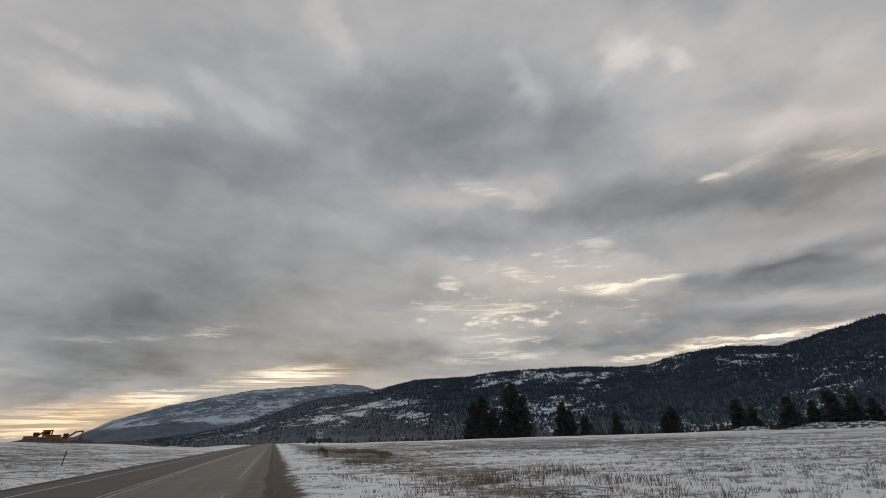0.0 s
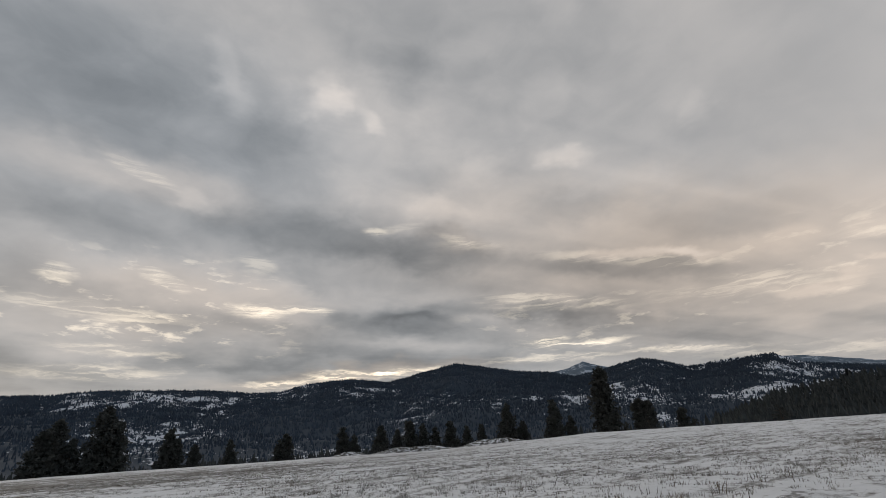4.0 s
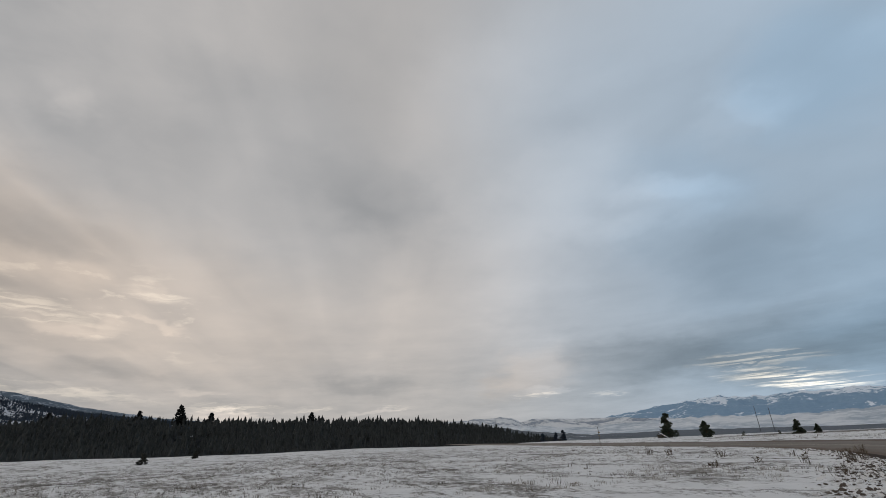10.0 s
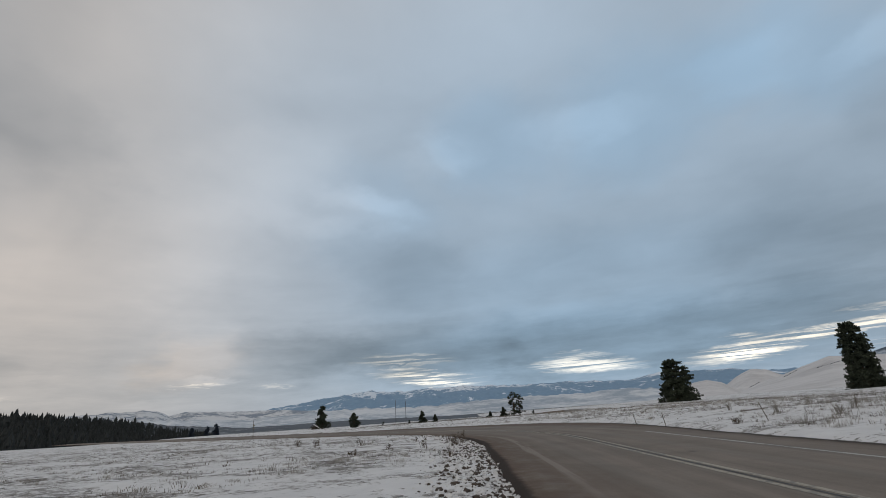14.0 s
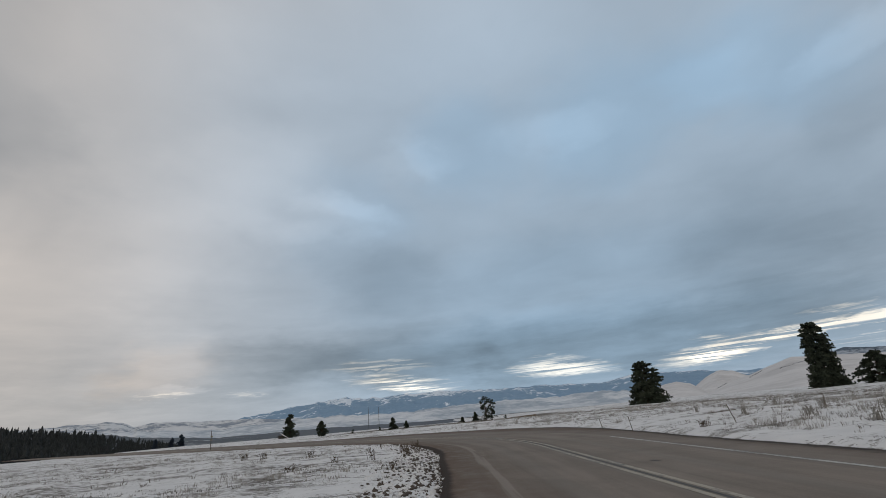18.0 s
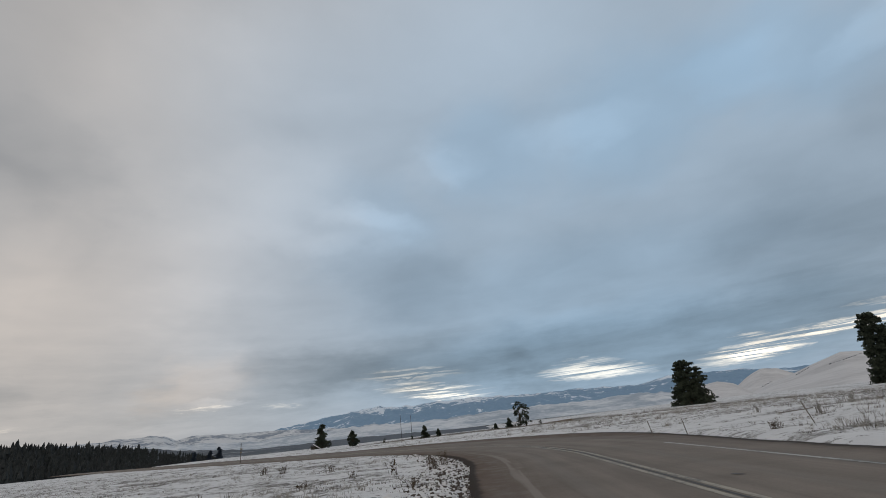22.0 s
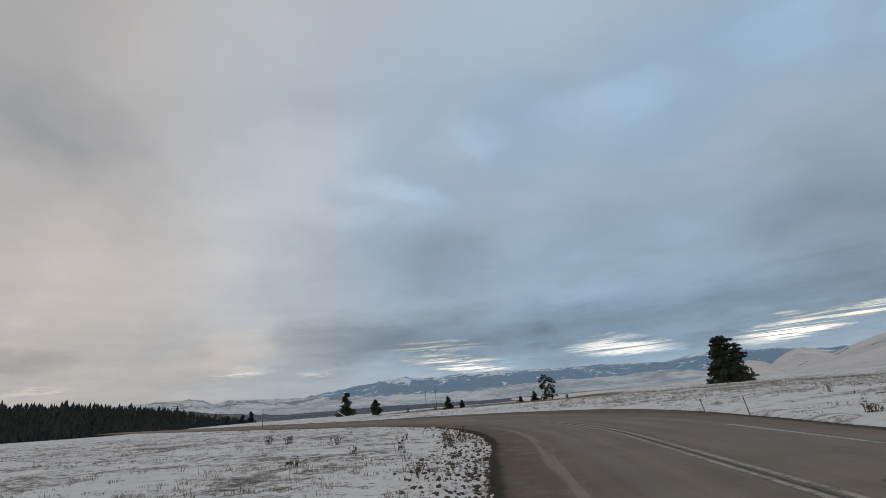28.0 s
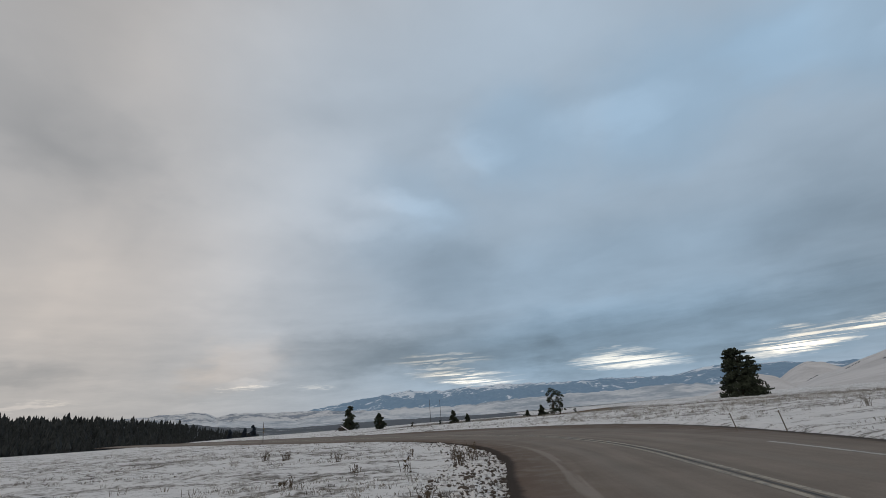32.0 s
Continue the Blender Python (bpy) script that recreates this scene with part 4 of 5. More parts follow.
# rows of dark scrub on the white hill: azimuth and elevation of their ends
h_az, h_dist, h_z = hill_land
px, py, pz = [], [], []
for a0, e0, a1, e1 in ((193.6, 0.95, 194.8, 1.45), (196.3, 1.5, 198.9, 2.05), (190.6, 1.0, 191.5, 1.3)):
    for f in np.linspace(0, 1, 60):
        c = int(np.argmin(np.abs(h_az - (a0 + (a1 - a0) * f))))
        look_up = np.degrees(np.arctan2(h_z[:, c] - 1.6, h_dist[:, c]))
        r = int(np.argmin(np.abs(look_up - (e0 + (e1 - e0) * f))))
        a = radians(a0 + (a1 - a0) * f)
        px.append(h_dist[r, c] * math.sin(a))
        py.append(h_dist[r, c] * math.cos(a))
        pz.append(h_z[r, c] - 0.3)
px, py, pz = np.array(px), np.array(py), np.array(pz)
ph = rng.uniform(0.5, 1.3, len(px))
spires("hill_scrub", px, py, pz, ph, ph * 1.3, MAT_HAZY_NEEDLE, "rows of dark scrub running up the white hill", rng, 1, "scrub")

# belt of spruces behind the field
count = 17000
ba = rng.uniform(70, 134, count)
bt = rng.uniform(0, 1, count)
BELT_AZ, BELT_NEAR = [82, 100, 118, 124, 131], [330, 300, 300, 340, 420]
near_r = np.interp(ba, BELT_AZ, BELT_NEAR)
br = near_r + 190 * bt
TOP_AZ = [70, 76, 82, 86, 92, 97, 103, 110, 116.5, 120, 123, 126, 129, 132, 134]
TOP_EL = [1.2, 3.2, 4.2, 4.05, 3.8, 3.55, 3.35, 3.2, 2.9, 2.55, 2.15, 1.75, 1.0, 0.3, -0.1]
btop = np.interp(ba, TOP_AZ, TOP_EL)
bh = rng.choice([3.4, 4.4, 5.4, 6.4, 7.4, 9.5], count, p=[0.2, 0.2, 0.2, 0.2, 0.15, 0.05]) * rng.uniform(0.85, 1.15, count) * np.interp(ba, [82, 118, 126, 131], [1, 1, 0.75, 0.5])
crest_z = 1.6 + (near_r + 190) * np.tan(np.radians(btop)) - 6.6 * np.interp(ba, [82, 118, 126, 131], [1, 1, 0.75, 0.5])
bx, by = br * np.sin(np.radians(ba)), br * np.cos(np.radians(ba))
bz = height(bx, by) * (1 - bt) + crest_z * bt
keep = fbm(bx * 0.04, by * 0.04, 3, 13) < 0.68
spires("spruce_belt", bx[keep], by[keep], np.minimum(bz, crest_z)[keep] - 1.0, bh[keep], (bh * rng.uniform(0.42, 0.75, count))[keep], MAT_BELT, "dark belt of spruces at the far edge of the field", rng, 3, sides=5)
# young trees on the falling ground between the rim and the mountain
count = 5200
ya = rng.uniform(-16, 88, count)
yr = 215 + 260 * rng.uniform(0, 1, count) ** 0.8
yx, yy = yr * np.sin(np.radians(ya)), yr * np.cos(np.radians(ya))
yh = rng.uniform(3.5, 7.5, count) * (1 + 0.45 * smooth(225, 420, yr)) * np.interp(ya, [-12, 0, 30, 60, 88], [0.45, 0.7, 0.85, 1.0, 1.1])
keep = (fbm(yx * 0.03, yy * 0.03, 3, 43) < 0.62) & (rng.uniform(0, 1, count) > 0.75 * np.exp(-((ya - 65) / 3.0) ** 2))
spires("young_forest", yx[keep], yy[keep], height(yx, yy)[keep] - 0.3, yh[keep], (yh * rng.uniform(0.4, 0.62, count))[keep], MAT_BELT, "young dark conifers on the slope below the field", rng, 2)
rise_az = np.arange(66, 134, 0.5)
rise_t = np.linspace(0, 1, 14)
rr = np.interp(rise_az, [82, 100, 118, 124, 131], [330, 300, 300, 340, 420])[None, :] - 40 + 260 * rise_t[:, None]
ra = np.radians(rise_az)[None, :] + 0 * rr
hx, hy = rr * np.sin(ra), rr * np.cos(ra)
c_z = 1.6 + (rr[0] + 230) * np.tan(np.radians(np.interp(rise_az, [66, 70, 76, 82, 88, 95, 110, 116.5, 120, 125, 129, 131], [-0.2, 0.8, 2.6, 3.9, 3.6, 3.3, 3.05, 2.65, 1.9, 1.3, 0.3, -0.1]))) - 8.5
hz = height(hx, hy) * (1 - smooth(0.1, 1, rise_t))[:, None] + np.maximum(c_z, -6)[None, :] * smooth(0.1, 1, rise_t)[:, None] - 0.8
tagged(new("wooded_rise", mesh_from("wooded_rise", np.stack([hx, hy, hz], -1).reshape(-1, 3), grid_faces(14, len(rise_az))[:, ::-1], MAT_HILL, True)), "low wooded rise beyond the snowy field", "hill", kind="structure")


# ---- trees ----
def tube(points, radii, sides=7):
    """A bent, tapered limb through the points."""
    vs, fs = [], []
    for k, (q, r) in enumerate(zip(points, radii)):
        q = Vector(q)
        ahead = Vector(points[min(k + 1, len(points) - 1)]) - Vector(points[max(k - 1, 0)])
        turn = ahead.to_track_quat("Z", "Y").to_matrix()
        for j in range(sides):
            a = 2 * math.pi * j / sides
            vs.append(q + turn @ Vector((r * math.cos(a), r * math.sin(a), 0)))
    for k in range(len(points) - 1):
        for j in range(sides):
            a, b = k * sides + j, k * sides + (j + 1) % sides
            fs.append((a, b, b + sides, a + sides))
    fs.append(tuple(range(sides))[::-1])
    fs.append(tuple((len(points) - 1) * sides + j for j in range(sides)))
    return vs, fs


def pine(label, az, dist, h, outline, limbs, tufts, seed, material=None, bare_stem=0.12, lean=0.0, size=0.30, lift=0.12, category="pine tree", blade=(0.7, 1.5), group="", sink=0.05, even=0.45, puff=1.0, foot=None):
    """A conifer at an azimuth and distance: outline gives its half width, as a share of h, from the foot of the crown to the tip."""
    rng_t = np.random.default_rng(seed)
    d = unit(az)
    x, y = d.x * dist, d.y * dist
    z = drop(x, y) - sink if foot is None else foot
    root = new("pine_tree")
    root.location = (x, y, z)
    tagged(root, label, category, group)
    side = Vector((math.cos(radians(az)), -math.sin(radians(az)), 0))
    stem_pts = [Vector((0, 0, 0)) + side * (lean * h * f ** 1.5) + Vector((0.02 * h * (rng_t.uniform() - 0.5), 0.02 * h * (rng_t.uniform() - 0.5), f * h * 0.97)) for f in (0, 0.25, 0.5, 0.75, 1.0)]
    stem_pts[0] = Vector((0, 0, 0))
    base_r = 0.022 * h + 0.04
    tv, tf = tube(stem_pts, [base_r * q for q in (1.25, 0.85, 0.62, 0.38, 0.08)])
    lv, lf = list(tv), list(tf)
    centres = []
    knots = np.linspace(0, 1, len(outline))
    for i in range(limbs):
        f = (i + rng_t.uniform()) / limbs
        f = f ** 1.15
        reach = float(np.interp(f, knots, outline)) * h * rng_t.uniform(1.0 - even, 1.12)
        a = rng_t.uniform(0, 2 * math.pi) if i % 3 else i * 2.4
        at = bare_stem + (1 - bare_stem) * f
        stem = stem_pts[0].lerp(stem_pts[-1], at)
        k = at * 4
        k0 = min(int(k), 3)
        stem = stem_pts[k0].lerp(stem_pts[k0 + 1], k - k0)
        out = Vector((math.cos(a), math.sin(a), 0))
        droop = rng_t.uniform(-0.25, 0.05) + 0.6 * f
        tip = stem + out * reach + Vector((0, 0, droop * reach * 0.6))
        mid = stem.lerp(tip, 0.5) + Vector((0, 0, lift * reach))
        start = len(lv)
        r = base_r * (0.30 - 0.2 * f)
        bv, bf = tube([stem, mid, tip], [r, r * 0.6, r * 0.2], 4)
        lv += bv
        lf += [tuple(w + start for w in q) for q in bf]
        n = max(2, int(tufts * (0.35 + reach / (h * max(outline)))))
        for _ in range(n):
            s = rng_t.uniform(0.25, 1.05) ** 0.7
            q = stem.lerp(mid, 2 * s) if s < 0.5 else mid.lerp(tip, 2 * s - 1)
            spread = puff * size * h * 0.085 * (1.3 - 0.5 * s) * (1.15 - 0.8 * f)
            centres.append(tuple(q + Vector(rng_t.normal(0, 1, 3)) * spread) + (out.x, out.y))
    trunk = mesh_part("trunk", mesh_from("trunk", [tuple(w) for w in lv], lf, MAT_BARK), root, "dark bark trunk with bare lower limbs")
    c = np.array(centres)
    per = 7
    n = len(c)
    length = size * rng_t.uniform(*blade, (n, per)) * (h / 10) ** 0.5
    theta = rng_t.uniform(0, 2 * math.pi, (n, per))
    vert = rng_t.uniform(-0.35, 1.0, (n, per))
    dx = np.cos(theta) * np.sqrt(np.maximum(1 - vert ** 2, 0)) + 0.5 * c[:, 3:4]
    dy = np.sin(theta) * np.sqrt(np.maximum(1 - vert ** 2, 0)) + 0.5 * c[:, 4:5]
    dirv = np.stack([dx, dy, vert], -1)
    dirv /= np.linalg.norm(dirv, axis=-1, keepdims=True)
    sidev = np.cross(dirv, rng_t.normal(0, 1, dirv.shape))
    sidev /= np.linalg.norm(sidev, axis=-1, keepdims=True) + 1e-9
    p = c[:, None, :3] + 0 * dirv
    w = length[..., None] * 0.30
    quad = np.stack([p - sidev * w * 0.4, p + dirv * length[..., None] * 0.55 - sidev * w, p + dirv * length[..., None], p + dirv * length[..., None] * 0.55 + sidev * w], 2)
    vs = quad.reshape(-1, 3)
    fs = np.arange(len(vs)).reshape(-1, 4)
    mesh_part("crown", mesh_from("crown", vs, fs, material or MAT_NEEDLE), root, "dense dark green needle crown")
    return root


ROUND = (0.50, 0.46, 0.40, 0.37, 0.34, 0.31, 0.26, 0.17)
COLUMN = (0.27, 0.23, 0.19, 0.19, 0.18, 0.18, 0.14, 0.07)
BROAD = (0.45, 0.62, 0.66, 0.60, 0.52, 0.40, 0.28, 0.12)
SPIRE = (0.24, 0.26, 0.22, 0.19, 0.15, 0.11, 0.07, 0.02)
FAT = (0.22, 0.26, 0.24, 0.23, 0.19, 0.16, 0.11, 0.04)
CONE = (0.26, 0.25, 0.21, 0.18, 0.14, 0.10, 0.06, 0.02)
TOWER = (0.11, 0.14, 0.14, 0.13, 0.12, 0.10, 0.08, 0.04)
SPARSE = (0.12, 0.22, 0.17, 0.24, 0.19, 0.22, 0.18, 0.10)

pine("broad dark green pine with low skirt on a snowy bank", -176.1, 109, 7.9, ROUND, 170, 26, 11, bare_stem=0.0, size=0.30, even=0.34, puff=1.15)
pine("tall leaning pine with an uneven narrow crown", -160.9, 112, 11.2, COLUMN, 170, 24, 12, bare_stem=0.0, lean=-0.02, size=0.30, even=0.36, puff=1.05)
pine("wide bushy pine on the snowy field", -157.3, 118, 5.4, BROAD, 120, 26, 13, bare_stem=0.0, size=0.32, even=0.36, puff=1.05)
pine("small dark pine beside a brush shelter", 144.85, 145, 6.1, (0.36, 0.35, 0.28, 0.21, 0.17, 0.17, 0.12, 0.04), 58, 24, 14, bare_stem=0.02, size=0.36, puff=1.3)
pine("rounded small pine at the rim of the field", 148.4, 110, 3.0, (0.2, 0.36, 0.40, 0.36, 0.28, 0.2, 0.12, 0.04), 50, 24, 15, bare_stem=0.08, size=0.36, puff=1.3)
pine("small pointed pine beyond the road", 156.05, 118, 2.65, (0.42, 0.40, 0.34, 0.28, 0.22, 0.16, 0.10, 0.03), 44, 20, 16, bare_stem=0.02, size=0.4, group="small pines beyond the road")
pine("smaller pointed pine beyond the road", 157.5, 120, 1.75, (0.42, 0.40, 0.34, 0.28, 0.22, 0.16, 0.10, 0.03), 44, 20, 17, bare_stem=0.02, size=0.4, group="small pines beyond the road")
pine("little cone-shaped pine beyond the road", 163.8, 120, 1.55, (0.42, 0.40, 0.34, 0.28, 0.22, 0.16, 0.10, 0.03), 44, 20, 18, bare_stem=0.02, size=0.4, group="small pines beyond the road")
pine("thin pine with gaps between its limbs", 166.5, 112, 5.3, SPARSE, 40, 6, 19, bare_stem=0.1, size=0.32)
pine("second thin pine with gaps between its limbs", 167.1, 113, 4.9, SPARSE, 36, 5, 20, bare_stem=0.12, size=0.32)
pine("low young pine beside taller thin ones", 165.3, 112, 2.2, (0.42, 0.40, 0.34, 0.28, 0.22, 0.16, 0.10, 0.03), 44, 20, 21, bare_stem=0.03, size=0.4)

# trees at the rim, before the wooded mountain: azimuth, top's elevation, shape
RIM_TREES = ((2.6, 3.3, CONE), (3.6, 4.2, FAT), (5.0, 2.6, CONE), (7.3, 5.3, FAT), (8.4, 4.1, CONE), (12.9, 3.2, SPIRE), (13.6, 2.2, CONE), (15.2, 1.6, FAT), (18.5, 1.9, CONE), (23.4, 1.6, CONE), (24.1, 2.2, FAT),
             (30.2, 2.5, FAT), (31.4, 1.7, CONE), (34.4, 2.5, FAT), (36.2, 2.0, CONE), (37.6, 2.8, FAT), (39.2, 2.4, CONE), (40.6, 2.0, CONE), (42.4, 2.5, FAT), (44.2, 1.9, CONE),
             (45.9, 2.0, CONE), (49.0, 4.0, SPIRE), (50.6, 2.0, FAT), (54.2, 4.0, SPIRE), (56.0, 2.2, CONE), (59.9, 7.0, TOWER), (63.4, 3.3, SPARSE), (64.2, 3.0, SPARSE), (67.5, 2.1, SPARSE))
for k, (az, el, shape) in enumerate(RIM_TREES):
    dist = 192.0
    foot = drop(*(unit(az) * dist)[:2])
    tall = 1.6 + dist * math.tan(radians(el)) - foot
    pine("dark conifer standing at the edge of the snowy field", az, dist, tall, shape, int(30 + tall * 2.4), 15, 100 + k, MAT_DARK_NEEDLE, 0.01, size=0.62, puff=1.3, group="conifers along the field's rim", category="conifer")
for k, (az, el) in enumerate(((81.9, 4.2), (88.9, 4.3), (92.5, 4.8), (95.4, 4.0), (105.6, 3.8))):
    dist = float(np.interp(az, BELT_AZ, BELT_NEAR)) + 186
    base = 1.6 + (dist + 4) * math.tan(radians(float(np.interp(az, TOP_AZ, TOP_EL)))) - 9.0
    pine("tall dark conifer rising above the spruce belt", az, dist, 1.6 + dist * math.tan(radians(el)) - base, FAT, 60, 12, 140 + k, MAT_BELT, 0.02, size=0.7, category="conifer", foot=base)
# lone conifers on the low ground past the end of the belt, needles tinted for haze
for k, (az, el) in enumerate(((131.7, 0.35), (133.1, 0.35), (133.9, 0.6))):
    tall = 1.6 + 330 * math.tan(radians(el)) - drop(*(unit(az) * 330)[:2])
    pine("lone dark conifer on low ground beyond the road", az, 330, tall, TOWER, 40, 10, 180 + k, MAT_HAZY_NEEDLE, 0.02, size=0.6, category="conifer", group="lone conifers beyond the road")
for k, (az, dist, tall) in enumerate(((151.6, 126, 0.9), (154.5, 128, 0.8), (163.4, 118, 0.7), (165.9, 109, 0.8), (168.6, 112, 1.0))):
    pine("small dark shrub on the snowy rim", az, dist, tall, (0.34, 0.46, 0.46, 0.42, 0.36, 0.28, 0.2, 0.08), 16, 8, 190 + k, MAT_NEEDLE, 0.02, size=0.35, group="shrubs beyond the road", category="bush")
# bushes out on the field: azimuth, distance, height
for k, (az, dist, tall) in enumerate(((64.1, 165, 3.6), (61.8, 168, 2.6), (76.1, 150, 3.9), (90.2, 92, 1.7), (94.7, 118, 1.5), (98.0, 150, 1.7), (68.5, 172, 2.6))):
    pine("low dark juniper bush on the snowy field", az, dist, tall, (0.30, 0.44, 0.46, 0.44, 0.38, 0.30, 0.2, 0.08), 26, 9, 160 + k, MAT_DARK_NEEDLE, 0.02, size=0.45, group="bushes on the field", category="bush")


# ---- roadside things ----
MAT_WOOD = speckled("weathered_wood", (0.06, 0.05, 0.042), (0.17, 0.145, 0.12), 4.0, 0.9)
MAT_POLE = speckled("old_pole_wood", (0.05, 0.055, 0.062), (0.10, 0.105, 0.112), 3.0, 0.9)
MAT_PALE_WOOD = speckled("grey_weathered_wood", (0.12, 0.105, 0.09), (0.26, 0.235, 0.205), 4.0, 0.9)
MAT_STEEL = speckled("galvanised_steel", (0.22, 0.22, 0.22), (0.34, 0.34, 0.34), 8.0, 0.5, metal=0.6)
MAT_SIGN = speckled("white_sign_face", (0.50, 0.50, 0.50), (0.62, 0.62, 0.62), 2.0, 0.5)
MAT_BLACK = speckled("black_sign_paint", (0.015, 0.015, 0.015), (0.03, 0.03, 0.03), 3.0, 0.6)
MAT_YELLOW_SIGN = speckled("faded_yellow_sign", (0.17, 0.145, 0.10), (0.27, 0.235, 0.16), 2.0, 0.5)
MAT_MACHINE = speckled("machine_orange", (0.22, 0.078, 0.025), (0.36, 0.135, 0.045), 1.2, 0.55)
MAT_RUBBER = speckled("track_steel", (0.02, 0.018, 0.016), (0.07, 0.06, 0.05), 3.0, 0.8)
MAT_GLASS = speckled("dark_cab_glass", (0.02, 0.022, 0.025), (0.03, 0.033, 0.036), 1.0, 0.15)
MAT_SNOWCAP = speckled("settled_snow", (0.68, 0.69, 0.72), (0.84, 0.84, 0.85), 2.0, 0.8)


def thing(name, az, dist, label, category, face=0.0, group="", sink=0.0, height_at=None):
    d = unit(az) * dist
    root = new(name)
    z = drop(d.x, d.y) if height_at is None else height_at
    root.matrix_basis = pose(d.x, d.y, z - sink, 0, 0, -az + face)
    return tagged(root, label, category, group)


sign = thing("road_sign", -15.0, 60, "white rectangular road sign on a dark post", "road sign", 4)
part("post", block(bmesh.new(), (0.09, 0.09, 1.95), (0, 0, 0.97), bevel=0.01), MAT_WOOD, sign, "dark square post")
panel = part("panel", block(bmesh.new(), (0.80, 0.03, 1.02), (0, -0.07, 2.18), bevel=0.012), MAT_SIGN, sign, "white sign face with dark border")
for x, z, w, h in ((0, 2.655, 0.74, 0.025), (0, 1.705, 0.74, 0.025), (-0.365, 2.18, 0.025, 0.95), (0.365, 2.18, 0.025, 0.95)):
    part("border", block(bmesh.new(), (w, 0.008, h), (x, -0.091, z)), MAT_BLACK, panel)
for z, w in ((2.55, 0.5), (2.40, 0.5)):
    part("writing_bar", block(bmesh.new(), (w, 0.008, 0.09), (0, -0.091, z)), MAT_BLACK, panel, "dark bar of small lettering")
for x in (-0.16, 0.16):
    part("writing_bar", block(bmesh.new(), (0.15, 0.008, 0.32), (x, -0.091, 2.03)), MAT_BLACK, panel, "dark bar of large lettering")

lamp = thing("street_lamp", -18.6, 170, "slim pale street lamp beside the road", "street lamp", 0)
part("pole", rod(bmesh.new(), (0, 0, 0), (0, 0, 5.6), 0.09, 0.05), MAT_STEEL, lamp)
part("lamp_head", block(bmesh.new(), (0.5, 0.3, 0.22), (0.1, 0, 5.65), bevel=0.05), MAT_SIGN, lamp, "pale lamp head")

stake = thing("marker_stake", -37.9, 57, "leaning dark wooden stake in the snow", "stake", 0, sink=0.1)
part("shaft", block(bmesh.new(), (0.09, 0.05, 1.35), (0.05, 0, 0.67), (0, 6, 0), 0.008), MAT_WOOD, stake)

curve_sign = thing("warning_post", 138.1, 81, "thin weathered post with two small dull markers", "marker post", 0)
part("post", block(bmesh.new(), (0.07, 0.07, 2.75), (0, 0, 1.37), bevel=0.008), MAT_WOOD, curve_sign)
part("marker", block(bmesh.new(), (0.30, 0.03, 0.16), (0.06, -0.05, 1.95), (0, 12, 0), 0.01), MAT_YELLOW_SIGN, curve_sign, "small dull marker board")
part("marker", block(bmesh.new(), (0.24, 0.03, 0.12), (0.03, -0.05, 1.5), (0, -8, 0), 0.01), MAT_YELLOW_SIGN, curve_sign, "small dull marker board")

for az, tall in ((152.9, 9.6), (154.05, 9.0)):
    mast = thing("utility_pole", az, 250, "tall bare wooden utility pole in the valley", "utility pole", 0, "utility poles", sink=0.2)
    mast.location.z = -1.5
    part("shaft", rod(bmesh.new(), (0, 0, 0), (0, 0, tall + 1.2), 0.13, 0.09), MAT_POLE, mast)
    part("cap", rod(bmesh.new(), (0, 0, tall + 1.2), (0, 0, tall + 1.32), 0.10, 0.07), MAT_STEEL, mast)

# fence along the far side of the road
fence = thing("fence", 180, 33, "old broken fence of leaning wooden posts on a snowy bank", "fence", 0)
fence_inverse = fence.matrix_basis.inverted()
for k, (az, dist, tall, tip) in enumerate(((178.9, 34, 1.0, -10), (-178.5, 33, 1.0, -7), (-170.0, 30, 1.0, -14), (-163.5, 31, 0.7, 6), (-158.0, 33, 0.8, 9))):
    d = unit(az) * dist
    post = part("post", block(bmesh.new(), (0.04, 0.036, tall * 0.8 + 0.2), (0, 0, tall * 0.42), bevel=0.008), MAT_PALE_WOOD, fence)
    post.matrix_basis = fence_inverse @ pose(d.x, d.y, drop(d.x, d.y) - 0.05, 0, 0, -az) @ pose(0, 0, 0, 0, tip, 0)
d = unit(-170.9) * 30.2
rail = part("rail", block(bmesh.new(), (1.2, 0.03, 0.035), (0, 0, 0), (0, -4, 0), 0.008), MAT_PALE_WOOD, fence, "fallen rail")
rail.matrix_basis = fence_inverse @ pose(d.x, d.y, drop(d.x, d.y) + 0.55, 0, 0, 170.9)

# brush shelter below the small pine
hut = thing("brush_shelter", 143.95, 140, "low peaked shelter of dark boards with snow on its edge", "shelter", 0)
for sgn in (-1, 1):
    side_panel = part("roof_panel", block(bmesh.new(), (1.9, 2.2, 0.10), (sgn * 0.72, 0, 0.62), (0, sgn * 41, 0), 0.02), MAT_RUBBER, hut)
part("snow_edge", block(bmesh.new(), (2.3, 0.16, 0.14), (0.95, -1.1, 0.68), (0, 33, 0), 0.05), MAT_SNOWCAP, hut, "line of snow on the roof edge")
part("gable", block(bmesh.new(), (1.1, 0.08, 0.8), (0, -0.9, 0.4), bevel=0.02), MAT_RUBBER, hut)


